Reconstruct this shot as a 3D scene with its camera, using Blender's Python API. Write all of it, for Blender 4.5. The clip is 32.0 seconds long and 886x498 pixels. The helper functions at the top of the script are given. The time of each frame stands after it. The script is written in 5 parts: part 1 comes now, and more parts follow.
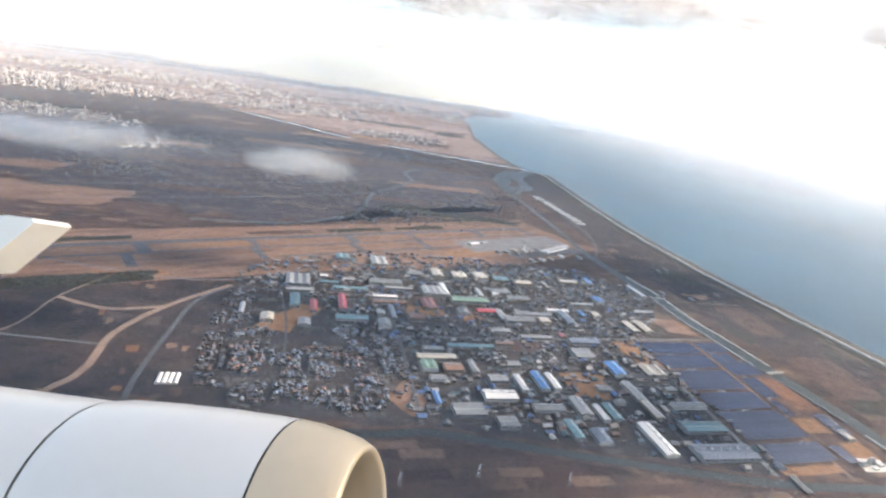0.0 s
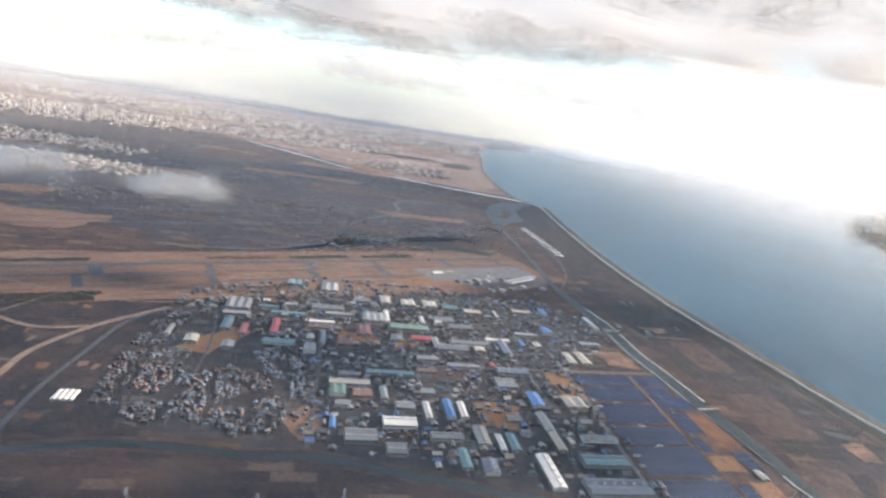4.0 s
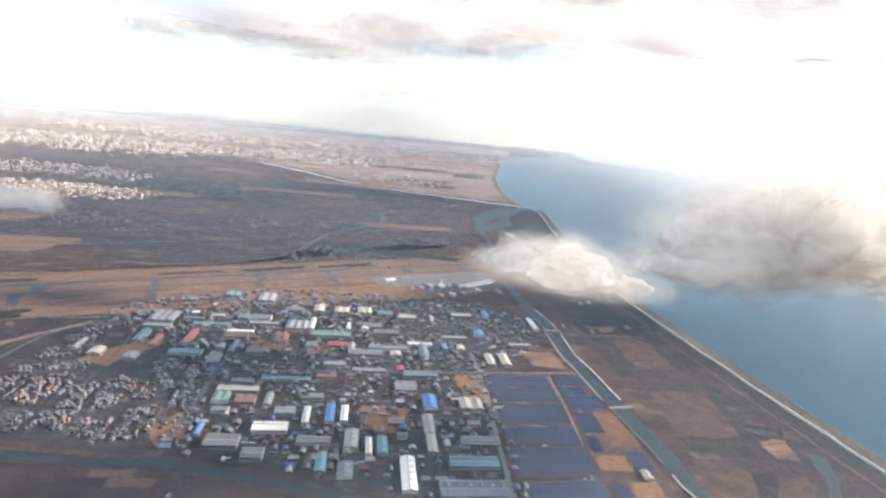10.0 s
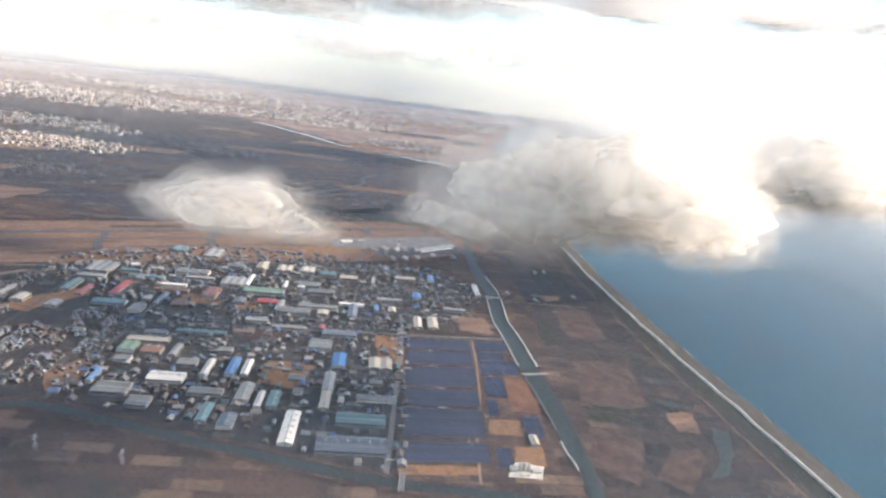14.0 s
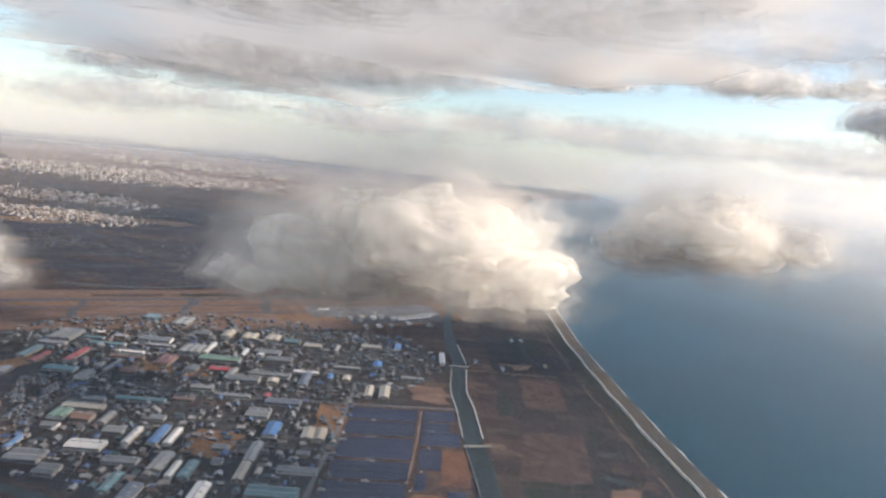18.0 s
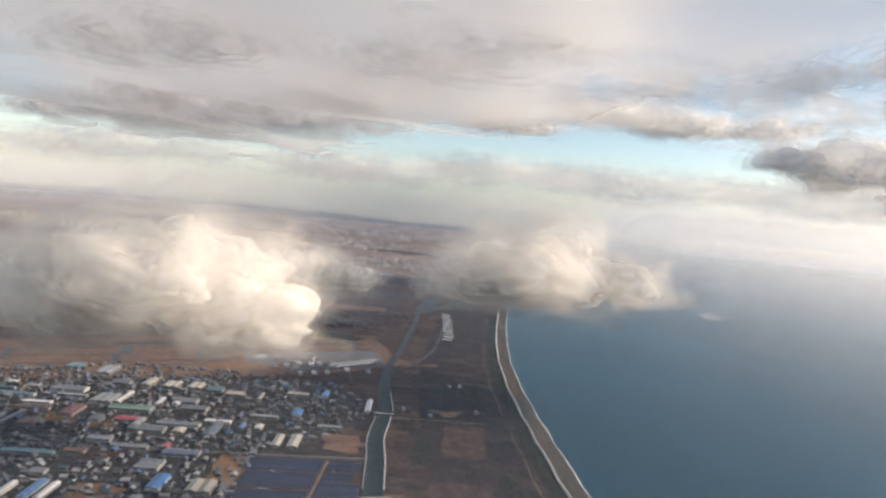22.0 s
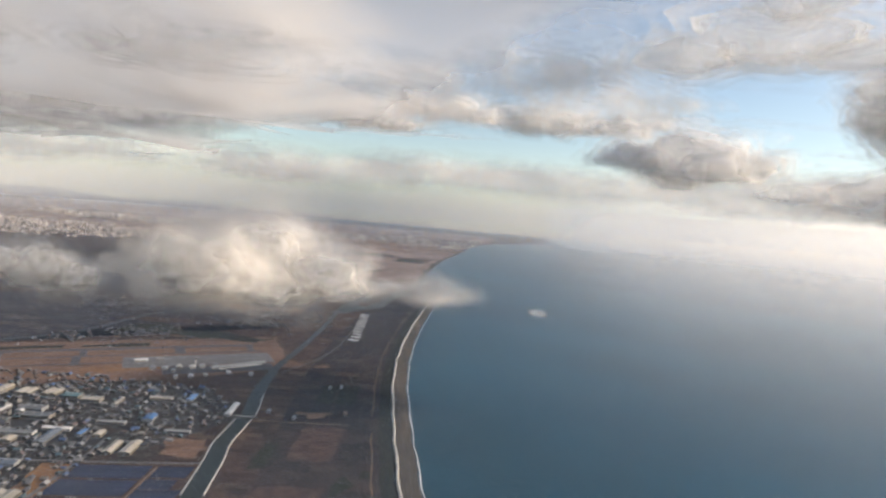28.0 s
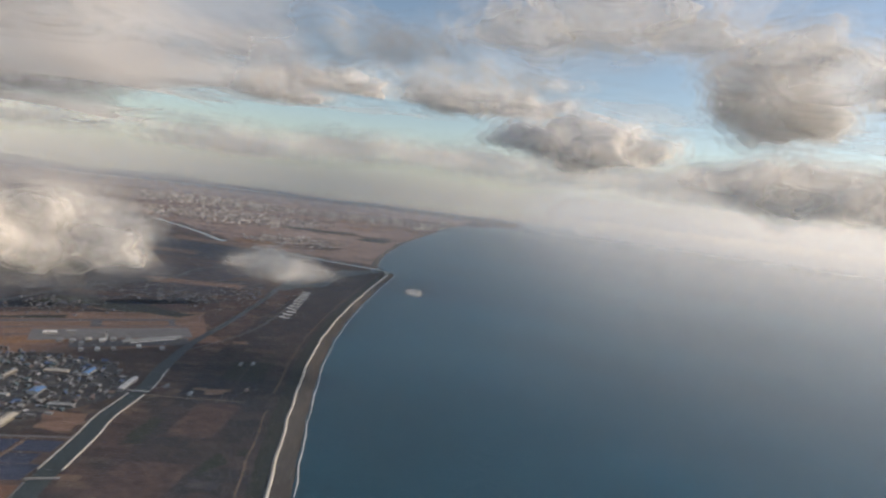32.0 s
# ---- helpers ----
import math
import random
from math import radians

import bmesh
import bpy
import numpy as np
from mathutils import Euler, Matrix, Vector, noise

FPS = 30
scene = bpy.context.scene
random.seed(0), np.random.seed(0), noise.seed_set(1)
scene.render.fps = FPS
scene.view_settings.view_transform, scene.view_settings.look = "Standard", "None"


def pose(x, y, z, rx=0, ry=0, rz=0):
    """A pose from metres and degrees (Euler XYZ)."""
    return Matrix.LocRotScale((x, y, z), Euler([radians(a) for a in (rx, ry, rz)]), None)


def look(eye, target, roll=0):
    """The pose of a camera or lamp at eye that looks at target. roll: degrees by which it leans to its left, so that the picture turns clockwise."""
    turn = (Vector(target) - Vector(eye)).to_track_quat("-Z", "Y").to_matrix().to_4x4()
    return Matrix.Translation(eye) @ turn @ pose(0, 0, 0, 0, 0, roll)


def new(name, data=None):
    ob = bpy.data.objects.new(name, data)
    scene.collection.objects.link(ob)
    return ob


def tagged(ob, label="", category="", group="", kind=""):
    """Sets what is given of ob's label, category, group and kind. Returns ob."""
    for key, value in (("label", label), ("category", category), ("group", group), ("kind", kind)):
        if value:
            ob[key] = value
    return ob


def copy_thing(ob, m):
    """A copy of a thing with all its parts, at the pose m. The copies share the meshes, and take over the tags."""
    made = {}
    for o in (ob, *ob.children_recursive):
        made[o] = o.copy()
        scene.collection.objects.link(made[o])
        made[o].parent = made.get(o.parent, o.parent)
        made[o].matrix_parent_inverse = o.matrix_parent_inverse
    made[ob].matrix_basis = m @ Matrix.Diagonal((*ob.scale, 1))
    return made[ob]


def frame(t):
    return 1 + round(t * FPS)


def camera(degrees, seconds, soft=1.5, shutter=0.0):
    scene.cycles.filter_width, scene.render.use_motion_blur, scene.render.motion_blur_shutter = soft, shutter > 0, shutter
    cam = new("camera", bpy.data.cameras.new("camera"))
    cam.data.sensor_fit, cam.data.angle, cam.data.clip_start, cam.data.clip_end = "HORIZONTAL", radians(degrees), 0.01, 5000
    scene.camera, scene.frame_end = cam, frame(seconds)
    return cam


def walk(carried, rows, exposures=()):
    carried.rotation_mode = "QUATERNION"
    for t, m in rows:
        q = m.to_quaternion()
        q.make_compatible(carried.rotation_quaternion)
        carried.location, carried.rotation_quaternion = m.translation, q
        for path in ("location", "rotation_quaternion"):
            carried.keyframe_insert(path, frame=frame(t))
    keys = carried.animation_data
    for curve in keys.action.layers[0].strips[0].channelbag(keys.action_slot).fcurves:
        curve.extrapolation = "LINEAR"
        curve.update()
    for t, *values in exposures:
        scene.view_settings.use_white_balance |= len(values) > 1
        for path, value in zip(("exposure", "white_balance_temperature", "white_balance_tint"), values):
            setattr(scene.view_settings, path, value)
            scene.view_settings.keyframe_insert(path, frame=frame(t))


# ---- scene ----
cam = camera(74.0, 32.0, 2.5)
PATH = [
    (0, (0.00, 0.00, 120.00), (-0.03, 96.45, 93.61), 8.28),
    (0.5, (6.32, -0.03, 120.74), (4.71, 97.30, 97.87), 8.09),
    (1, (12.66, -0.07, 121.47), (9.63, 97.85, 101.40), 8.36),
    (1.5, (19.01, -0.13, 122.19), (14.84, 98.11, 103.99), 8.78),
    (2, (25.37, -0.22, 122.86), (20.08, 98.15, 105.65), 9.05),
    (2.5, (31.74, -0.29, 123.51), (25.86, 98.04, 106.29), 8.85),
    (3, (38.05, -0.27, 124.13), (31.84, 97.92, 106.26), 8.59),
    (3.5, (44.27, -0.10, 124.72), (39.00, 97.80, 104.99), 8.53),
    (4, (50.41, 0.26, 125.27), (45.32, 97.72, 103.48), 8.57),
    (4.5, (56.53, 0.79, 125.76), (51.50, 97.78, 101.90), 9.02),
    (6.5, (80.98, 3.59, 127.39), (74.49, 99.74, 100.68), 7.94),
    (7, (87.08, 4.38, 127.66), (79.45, 100.68, 101.79), 7.54),
    (7.5, (93.18, 5.27, 127.79), (84.32, 101.68, 102.74), 7.57),
    (8, (99.22, 6.29, 127.80), (89.19, 102.79, 103.59), 7.63),
    (8.5, (105.20, 7.39, 127.72), (94.19, 104.08, 104.72), 6.75),
    (9, (111.17, 8.58, 127.58), (99.75, 105.56, 106.03), 6.12),
    (9.5, (117.12, 9.90, 127.43), (105.19, 106.96, 106.53), 5.72),
    (10, (123.00, 11.29, 127.29), (110.59, 108.37, 106.76), 5.09),
    (10.5, (128.76, 12.69, 127.17), (116.36, 109.53, 105.53), 5.32),
    (11, (134.42, 14.03, 127.07), (121.78, 110.72, 104.93), 5.07),
    (11.5, (140.07, 15.29, 127.00), (126.91, 111.86, 104.61), 5.31),
    (12, (145.74, 16.49, 126.97), (132.04, 112.93, 104.36), 5.82),
    (12.5, (151.49, 17.65, 126.98), (137.38, 113.99, 104.20), 6.11),
    (13, (157.32, 18.82, 127.03), (143.02, 115.00, 103.69), 6.51),
    (13.5, (163.16, 20.05, 127.13), (148.98, 115.99, 102.73), 6.64),
    (14, (168.91, 21.35, 127.25), (154.81, 116.93, 101.44), 6.97),
    (14.5, (174.46, 22.70, 127.37), (160.23, 118.02, 100.70), 7.46),
    (16.5, (195.69, 28.31, 127.81), (177.25, 124.37, 107.01), 6.61),
    (17, (200.94, 29.68, 127.91), (181.31, 125.97, 109.39), 6.92),
    (17.5, (206.16, 31.02, 128.00), (185.73, 127.51, 111.46), 6.52),
    (18, (211.38, 32.38, 128.09), (190.34, 129.06, 113.58), 5.90),
    (18.5, (216.65, 33.79, 128.19), (195.21, 130.55, 114.90), 6.57),
    (19, (221.99, 35.27, 128.30), (200.49, 132.18, 116.14), 5.77),
    (19.5, (227.41, 36.90, 128.44), (205.67, 133.82, 116.86), 6.10),
    (20, (232.91, 38.68, 128.60), (211.20, 135.69, 117.77), 5.79),
    (20.5, (238.47, 40.59, 128.80), (216.70, 137.74, 119.38), 5.98),
    (21, (244.09, 42.57, 129.02), (222.32, 139.84, 120.91), 5.23),
    (21.5, (249.72, 44.56, 129.27), (227.97, 141.90, 122.09), 5.53),
    (22, (255.33, 46.51, 129.53), (233.75, 143.93, 122.94), 5.33),
    (22.5, (260.88, 48.38, 129.80), (239.52, 145.93, 124.47), 5.22),
    (23, (266.38, 50.14, 130.09), (245.29, 147.77, 125.30), 5.39),
    (23.5, (271.85, 51.79, 130.39), (251.08, 149.50, 125.78), 5.45),
    (24, (277.29, 53.35, 130.71), (257.09, 151.20, 126.36), 5.60),
    (24.5, (282.73, 54.85, 131.06), (263.02, 152.80, 126.92), 5.27),
    (25, (288.17, 56.28, 131.44), (268.52, 154.28, 128.36), 5.55),
    (25.5, (293.63, 57.69, 131.86), (273.50, 155.63, 130.00), 6.06),
    (27.5, (315.60, 63.31, 133.63), (297.87, 161.58, 128.19), 5.02),
    (28, (321.15, 64.74, 134.07), (303.89, 163.05, 127.91), 5.04),
    (28.5, (326.78, 66.20, 134.49), (309.60, 164.56, 129.00), 6.11),
    (29, (332.47, 67.69, 134.89), (316.04, 166.17, 129.21), 6.36),
    (29.5, (338.24, 69.23, 135.27), (322.42, 167.76, 128.89), 5.05),
    (30, (344.08, 70.83, 135.64), (329.30, 169.19, 125.31), 5.32),
    (30.5, (349.97, 72.47, 136.00), (335.35, 170.79, 125.09), 6.06),
    (31, (355.89, 74.12, 136.34), (341.46, 172.49, 125.61), 5.73),
    (31.5, (361.84, 75.78, 136.68), (347.60, 174.25, 126.59), 6.06),
    (32, (367.80, 77.45, 137.01), (353.73, 176.04, 128.05), 6.80),
]
walk(cam, [(t, look(eye, target, roll)) for t, eye, target, roll in PATH], [
    (0.0, 1.8, 6800, 9), (2.0, 1.6, 6800, 9), (4.0, 1.5, 6800, 9), (7.0, 1.8, 6800, 9), (9.0, 1.85, 6800, 9), (11.0, 1.6, 6800, 9), (14.0, 1.55, 6800, 9), (17.0, 1.05, 6800, 10), (21.0, 0.75, 6950, 10), (25.0, 0.75, 7000, 10), (27.5, 0.7, 7000, 10), (29.0, 0.5, 7000, 10), (30.0, 0.35, 7000, 10), (32.0, 0.3, 7000, 10)])

# One unit stands for about 6.5 m: an airliner's flight fits the reach of the camera only at a reduced scale.

# ---- light ----
SUN_AZ, SUN_EL = 74, 22          # degrees, clockwise from +y; above the horizon
world = bpy.data.worlds.new("sky")
scene.world = world
world.use_nodes = True
wt = world.node_tree
sky = wt.nodes.new("ShaderNodeTexSky")
sky.sky_type, sky.sun_disc = "NISHITA", False
sky.sun_elevation, sky.sun_rotation = radians(SUN_EL), radians(SUN_AZ)
sky.altitude, sky.air_density, sky.dust_density, sky.ozone_density = 700, 1.0, 1.2, 1.0
wt.links.new(sky.outputs[0], wt.nodes["Background"].inputs[0])
wt.nodes["Background"].inputs[1].default_value = 0.11
sun = new("sun", bpy.data.lights.new("sun", "SUN"))
sun.data.energy, sun.data.angle, sun.data.color = 4.2, radians(3), (1.0, 0.85, 0.70)
az, el = radians(SUN_AZ), radians(SUN_EL)
sun.matrix_world = look((1000 * math.sin(az) * math.cos(el), 1000 * math.cos(az) * math.cos(el), 1000 * math.sin(el)), (0, 0, 0))
scene.cycles.transparent_max_bounces, scene.cycles.max_bounces, scene.cycles.diffuse_bounces, scene.cycles.transmission_bounces = 64, 16, 10, 10


# ---- materials ----
def shader(name):
    m = bpy.data.materials.new(name)
    m.use_nodes = True
    return m, m.node_tree, m.node_tree.nodes["Principled BSDF"]


def node(t, kind, links=(), **values):
    n = t.nodes.new(kind)
    for key, value in values.items():
        n.inputs[key].default_value = value
    for key, out in links:
        t.links.new(out, n.inputs[key])
    return n


def ramp(t, fac, stops, ease="LINEAR"):
    n = t.nodes.new("ShaderNodeValToRGB")
    n.color_ramp.interpolation = ease
    e = n.color_ramp.elements
    while len(e) < len(stops):
        e.new(0.5)
    for k, (p, c) in zip(e, stops):
        k.position, k.color = p, (*c, 1) if len(c) == 3 else c
    t.links.new(fac, n.inputs[0])
    return n.outputs[0]


def mixed(t, fac, a, b, blend="MIX"):
    n = t.nodes.new("ShaderNodeMix")
    n.data_type, n.blend_type = "RGBA", blend
    for k, v in ((0, fac), (6, a), (7, b)):
        if hasattr(v, "links"):
            t.links.new(v, n.inputs[k])
        else:
            n.inputs[k].default_value = v if k == 0 else (*v, 1)
    return n.outputs[2]


def place_of(t, turn=0.0, scale=1.0):
    geo = t.nodes.new("ShaderNodeNewGeometry")
    m = t.nodes.new("ShaderNodeMapping")
    m.inputs["Rotation"].default_value = (0, 0, radians(turn))
    m.inputs["Scale"].default_value = (scale,) * 3
    t.links.new(geo.outputs["Position"], m.inputs[0])
    return m.outputs[0]


def noisy(t, vec, scale, detail=4.0, rough=0.55):
    n = node(t, "ShaderNodeTexNoise", [("Vector", vec)], Scale=scale, Detail=detail, Roughness=rough)
    return n.outputs[0]


def plain(name, colour, rough=0.7, spread=0.25, scale=0.6, metal=0.0, bump=0.0, per="object", streak=0.0):
    """A surface of one colour with stains at two scales, and a slight change from piece to piece."""
    m, t, p = shader(name)
    v = place_of(t)
    big, small = noisy(t, v, scale, 3), noisy(t, v, scale * 9, 4, 0.7)
    dark, light = [tuple(min(1, c * k) for c in colour) for k in (1 - spread, 1 + spread)]
    c = mixed(t, ramp(t, big, [(0.3, (0, 0, 0)), (0.7, (1, 1, 1))]), dark, light)
    c = mixed(t, 0.35, c, mixed(t, small, dark, light))
    if per == "object":
        r = t.nodes.new("ShaderNodeObjectInfo").outputs["Random"]
    else:
        r = t.nodes.new("ShaderNodeNewGeometry").outputs["Random Per Island"]
    c = mixed(t, 1.0, c, ramp(t, r, [(0, (0.72, 0.72, 0.74)), (1, (1.2, 1.18, 1.14))]), "MULTIPLY")
    if streak:
        w = node(t, "ShaderNodeTexWave", [("Vector", place_of(t, 15))], Scale=streak, Distortion=0.4)
        w.bands_direction = "X"
        c = mixed(t, 0.25, c, mixed(t, w.outputs[0], dark, light))
    t.links.new(c, p.inputs["Base Color"])
    p.inputs["Roughness"].default_value, p.inputs["Metallic"].default_value = rough, metal
    if bump:
        b = node(t, "ShaderNodeBump", [("Height", small)], Strength=bump, Distance=0.1)
        t.links.new(b.outputs[0], p.inputs["Normal"])
    return m


def islands(name, colours, rough=0.75):
    """Many small joined things, each of its own colour."""
    m, t, p = shader(name)
    r = t.nodes.new("ShaderNodeNewGeometry").outputs["Random Per Island"]
    stops = [(i / len(colours), c) for i, c in enumerate(colours)]
    c = ramp(t, r, stops, "CONSTANT")
    v = place_of(t)
    c = mixed(t, 0.5, c, mixed(t, noisy(t, v, 1.7, 3), (0.0, 0.0, 0.0), (1, 1, 1)), "SOFT_LIGHT")
    t.links.new(c, p.inputs["Base Color"])
    p.inputs["Roughness"].default_value = rough
    return m


def field_ground():
    """Winter farmland: parcels of ploughed earth, stubble and dead grass, with scrub between."""
    m, t, p = shader("farmland")
    v = place_of(t, -15)
    warp = node(t, "ShaderNodeTexNoise", [("Vector", v)], Scale=0.02, Detail=2)
    moved = node(t, "ShaderNodeVectorMath", [(0, v), (1, warp.outputs[1])])
    moved.operation = "MULTIPLY_ADD"
    t.links.new(warp.outputs[1], moved.inputs[0])
    moved.inputs[1].default_value = (14, 14, 0)
    t.links.new(v, moved.inputs[2])
    br = node(t, "ShaderNodeTexBrick", [("Vector", moved.outputs[0])], Scale=1.0)
    br.inputs["Color1"].default_value, br.inputs["Color2"].default_value = (0, 0, 0, 1), (1, 1, 1, 1)
    br.inputs["Mortar"].default_value = (0.45, 0.45, 0.45, 1)
    for key, value in (("Mortar Size", 0.25), ("Brick Width", 16.0), ("Row Height", 5.5), ("Bias", 0.0)):
        br.inputs[key].default_value = value
    c = ramp(t, br.outputs[0], [(0.0, (0.023, 0.018, 0.017)), (0.3, (0.039, 0.029, 0.025)), (0.55, (0.063, 0.042, 0.033)),
                                (0.78, (0.046, 0.038, 0.030)), (0.93, (0.111, 0.077, 0.055)), (1.0, (0.149, 0.105, 0.078))])
    big = noisy(t, v, 0.006, 4)
    c = mixed(t, ramp(t, big, [(0.38, (0, 0, 0)), (0.62, (0.600, 0.600, 0.600))]), c, (0.078, 0.050, 0.038))
    mid = noisy(t, v, 0.035, 5, 0.65)
    c = mixed(t, ramp(t, mid, [(0.5, (0, 0, 0)), (0.66, (0.850, 0.850, 0.850))]), c, (0.026, 0.026, 0.023))
    fine = noisy(t, v, 0.5, 6, 0.75)
    c = mixed(t, 0.75, c, ramp(t, fine, [(0.25, (0.2, 0.2, 0.2)), (0.75, (0.8, 0.8, 0.8))]), "OVERLAY")
    t.links.new(c, p.inputs["Base Color"])
    p.inputs["Roughness"].default_value = 0.95
    p.inputs["Specular IOR Level"].default_value = 0.1
    return m


def lots(name, colours, turn, wide, deep, gap=0.18, warp=3.0, fine=1.4):
    """Parcels side by side, each of its own cover, blurred by wear."""
    m, t, p = shader(name)
    v = place_of(t, -turn)
    w = node(t, "ShaderNodeTexNoise", [("Vector", v)], Scale=0.05, Detail=2)
    moved = node(t, "ShaderNodeVectorMath")
    moved.operation = "MULTIPLY_ADD"
    t.links.new(w.outputs[1], moved.inputs[0])
    moved.inputs[1].default_value = (warp, warp, 0)
    t.links.new(v, moved.inputs[2])
    br = node(t, "ShaderNodeTexBrick", [("Vector", moved.outputs[0])], Scale=1.0)
    br.inputs["Color1"].default_value, br.inputs["Color2"].default_value = (0, 0, 0, 1), (1, 1, 1, 1)
    br.inputs["Mortar"].default_value = (0.35, 0.35, 0.35, 1)
    for key, value in (("Mortar Size", gap), ("Brick Width", wide), ("Row Height", deep), ("Bias", 0.0)):
        br.inputs[key].default_value = value
    n = len(colours) - 1
    c = ramp(t, br.outputs[0], [(i / n, k) for i, k in enumerate(colours)])
    a = noisy(t, v, 0.06, 5, 0.65)
    c = mixed(t, ramp(t, a, [(0.42, (0, 0, 0)), (0.62, (0.8, 0.8, 0.8))]), c, colours[0])
    b = noisy(t, v, fine, 5, 0.75)
    c = mixed(t, 0.75, c, ramp(t, b, [(0.28, (0.2, 0.2, 0.2)), (0.72, (0.8, 0.8, 0.8))]), "OVERLAY")
    t.links.new(c, p.inputs["Base Color"])
    p.inputs["Roughness"].default_value = 0.95
    p.inputs["Specular IOR Level"].default_value = 0.15
    return m


def patchy(name, colours, scale=0.12, fine=1.2, rough=0.95, turn=0.0, stretch=(1, 1, 1)):
    """Ground cover whose colours run into one another."""
    m, t, p = shader(name)
    geo = t.nodes.new("ShaderNodeNewGeometry")
    mp = t.nodes.new("ShaderNodeMapping")
    mp.inputs["Rotation"].default_value = (0, 0, radians(-turn))
    t.links.new(geo.outputs["Position"], mp.inputs[0])
    st = node(t, "ShaderNodeVectorMath", [(0, mp.outputs[0])])
    st.operation = "MULTIPLY"
    st.inputs[1].default_value = stretch
    a = noisy(t, st.outputs[0], scale, 5, 0.62)
    n = len(colours) - 1
    c = ramp(t, a, [(0.3 + 0.4 * i / n, k) for i, k in enumerate(colours)])
    b = noisy(t, st.outputs[0], fine, 5, 0.75)
    c = mixed(t, 0.7, c, ramp(t, b, [(0.28, (0.22, 0.22, 0.22)), (0.72, (0.78, 0.78, 0.78))]), "OVERLAY")
    t.links.new(c, p.inputs["Base Color"])
    p.inputs["Roughness"].default_value = rough
    p.inputs["Specular IOR Level"].default_value = 0.15
    return m


def water(name, colour, rough, bump, scale):
    m, t, p = shader(name)
    v = place_of(t)
    c = mixed(t, ramp(t, noisy(t, v, 0.004, 4), [(0.3, (0, 0, 0)), (0.7, (1, 1, 1))]), tuple(k * 0.7 for k in colour), tuple(k * 1.35 for k in colour))
    t.links.new(c, p.inputs["Base Color"])
    p.inputs["Roughness"].default_value, p.inputs["IOR"].default_value, p.inputs["Specular IOR Level"].default_value = rough, 1.33, 0.4
    h = noisy(t, v, scale, 5, 0.6)
    b = node(t, "ShaderNodeBump", [("Height", h)], Strength=bump, Distance=1.0)
    t.links.new(b.outputs[0], p.inputs["Normal"])
    return m


def vapour(name, alpha, scale, low=0.42, high=0.62, colour=(0.955, 0.945, 0.935), floor=0.0, detail=4.0, tall=1.0, thins=()):
    """Cloud: scatters light both ways and lets the rest through, thinner where the droplets thin out."""
    m, t, p = shader(name)
    t.nodes.remove(p)
    geo = t.nodes.new("ShaderNodeNewGeometry")
    mp = t.nodes.new("ShaderNodeMapping")
    mp.inputs["Scale"].default_value = (1, 1, tall)
    t.links.new(geo.outputs["Position"], mp.inputs[0])
    n = noisy(t, mp.outputs[0], scale, detail, 0.5)
    for way, near, far, gain, loss in thins:    # denser at one end of the layer than at the other
        dot = node(t, "ShaderNodeVectorMath", [(0, geo.outputs["Position"])])
        dot.operation = "DOT_PRODUCT"
        dot.inputs[1].default_value = way
        slope = node(t, "ShaderNodeMapRange", [(0, dot.outputs["Value"])])
        for k, v in ((1, near), (2, far), (3, gain), (4, loss)):
            slope.inputs[k].default_value = v
        n = node(t, "ShaderNodeMath", [(0, n), (1, slope.outputs[0])]).outputs[0]
    a = ramp(t, n, [(low, (floor * alpha,) * 3), (high, (alpha,) * 3)], "EASE")
    d, tr = node(t, "ShaderNodeBsdfDiffuse", Color=(*colour, 1)), node(t, "ShaderNodeBsdfTranslucent", Color=(*colour, 1))
    both = node(t, "ShaderNodeMixShader", [(1, d.outputs[0]), (2, tr.outputs[0])], Fac=0.5)
    clear = node(t, "ShaderNodeBsdfTransparent")
    out = node(t, "ShaderNodeMixShader", [(0, a), (1, clear.outputs[0]), (2, both.outputs[0])])
    t.links.new(out.outputs[0], t.nodes["Material Output"].inputs[0])
    return m


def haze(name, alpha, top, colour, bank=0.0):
    """Mist over the plain, thinning out at its foot and at its top; the denser bank over the open sea to the east also
    stands in for sunward glow.
    """
    m, t, p = shader(name)
    t.nodes.remove(p)
    geo = t.nodes.new("ShaderNodeNewGeometry")
    sep = node(t, "ShaderNodeSeparateXYZ", [(0, geo.outputs["Position"])])
    high = node(t, "ShaderNodeMapRange", [(0, sep.outputs[2])])
    high.inputs[2].default_value = top
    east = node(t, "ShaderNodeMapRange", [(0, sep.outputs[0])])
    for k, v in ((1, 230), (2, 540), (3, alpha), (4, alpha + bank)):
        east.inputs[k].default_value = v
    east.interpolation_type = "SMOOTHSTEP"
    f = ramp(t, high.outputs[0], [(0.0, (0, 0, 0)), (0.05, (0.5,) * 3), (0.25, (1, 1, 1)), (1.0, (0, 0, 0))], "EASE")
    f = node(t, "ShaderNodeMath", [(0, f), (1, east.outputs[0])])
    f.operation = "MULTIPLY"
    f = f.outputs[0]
    d, tr = node(t, "ShaderNodeBsdfDiffuse", Color=(*colour, 1)), node(t, "ShaderNodeBsdfTranslucent", Color=(*colour, 1))
    both = node(t, "ShaderNodeMixShader", [(1, d.outputs[0]), (2, tr.outputs[0])], Fac=0.5)
    clear = node(t, "ShaderNodeBsdfTransparent")
    out = node(t, "ShaderNodeMixShader", [(0, f), (1, clear.outputs[0]), (2, both.outputs[0])])
    t.links.new(out.outputs[0], t.nodes["Material Output"].inputs[0])
    return m


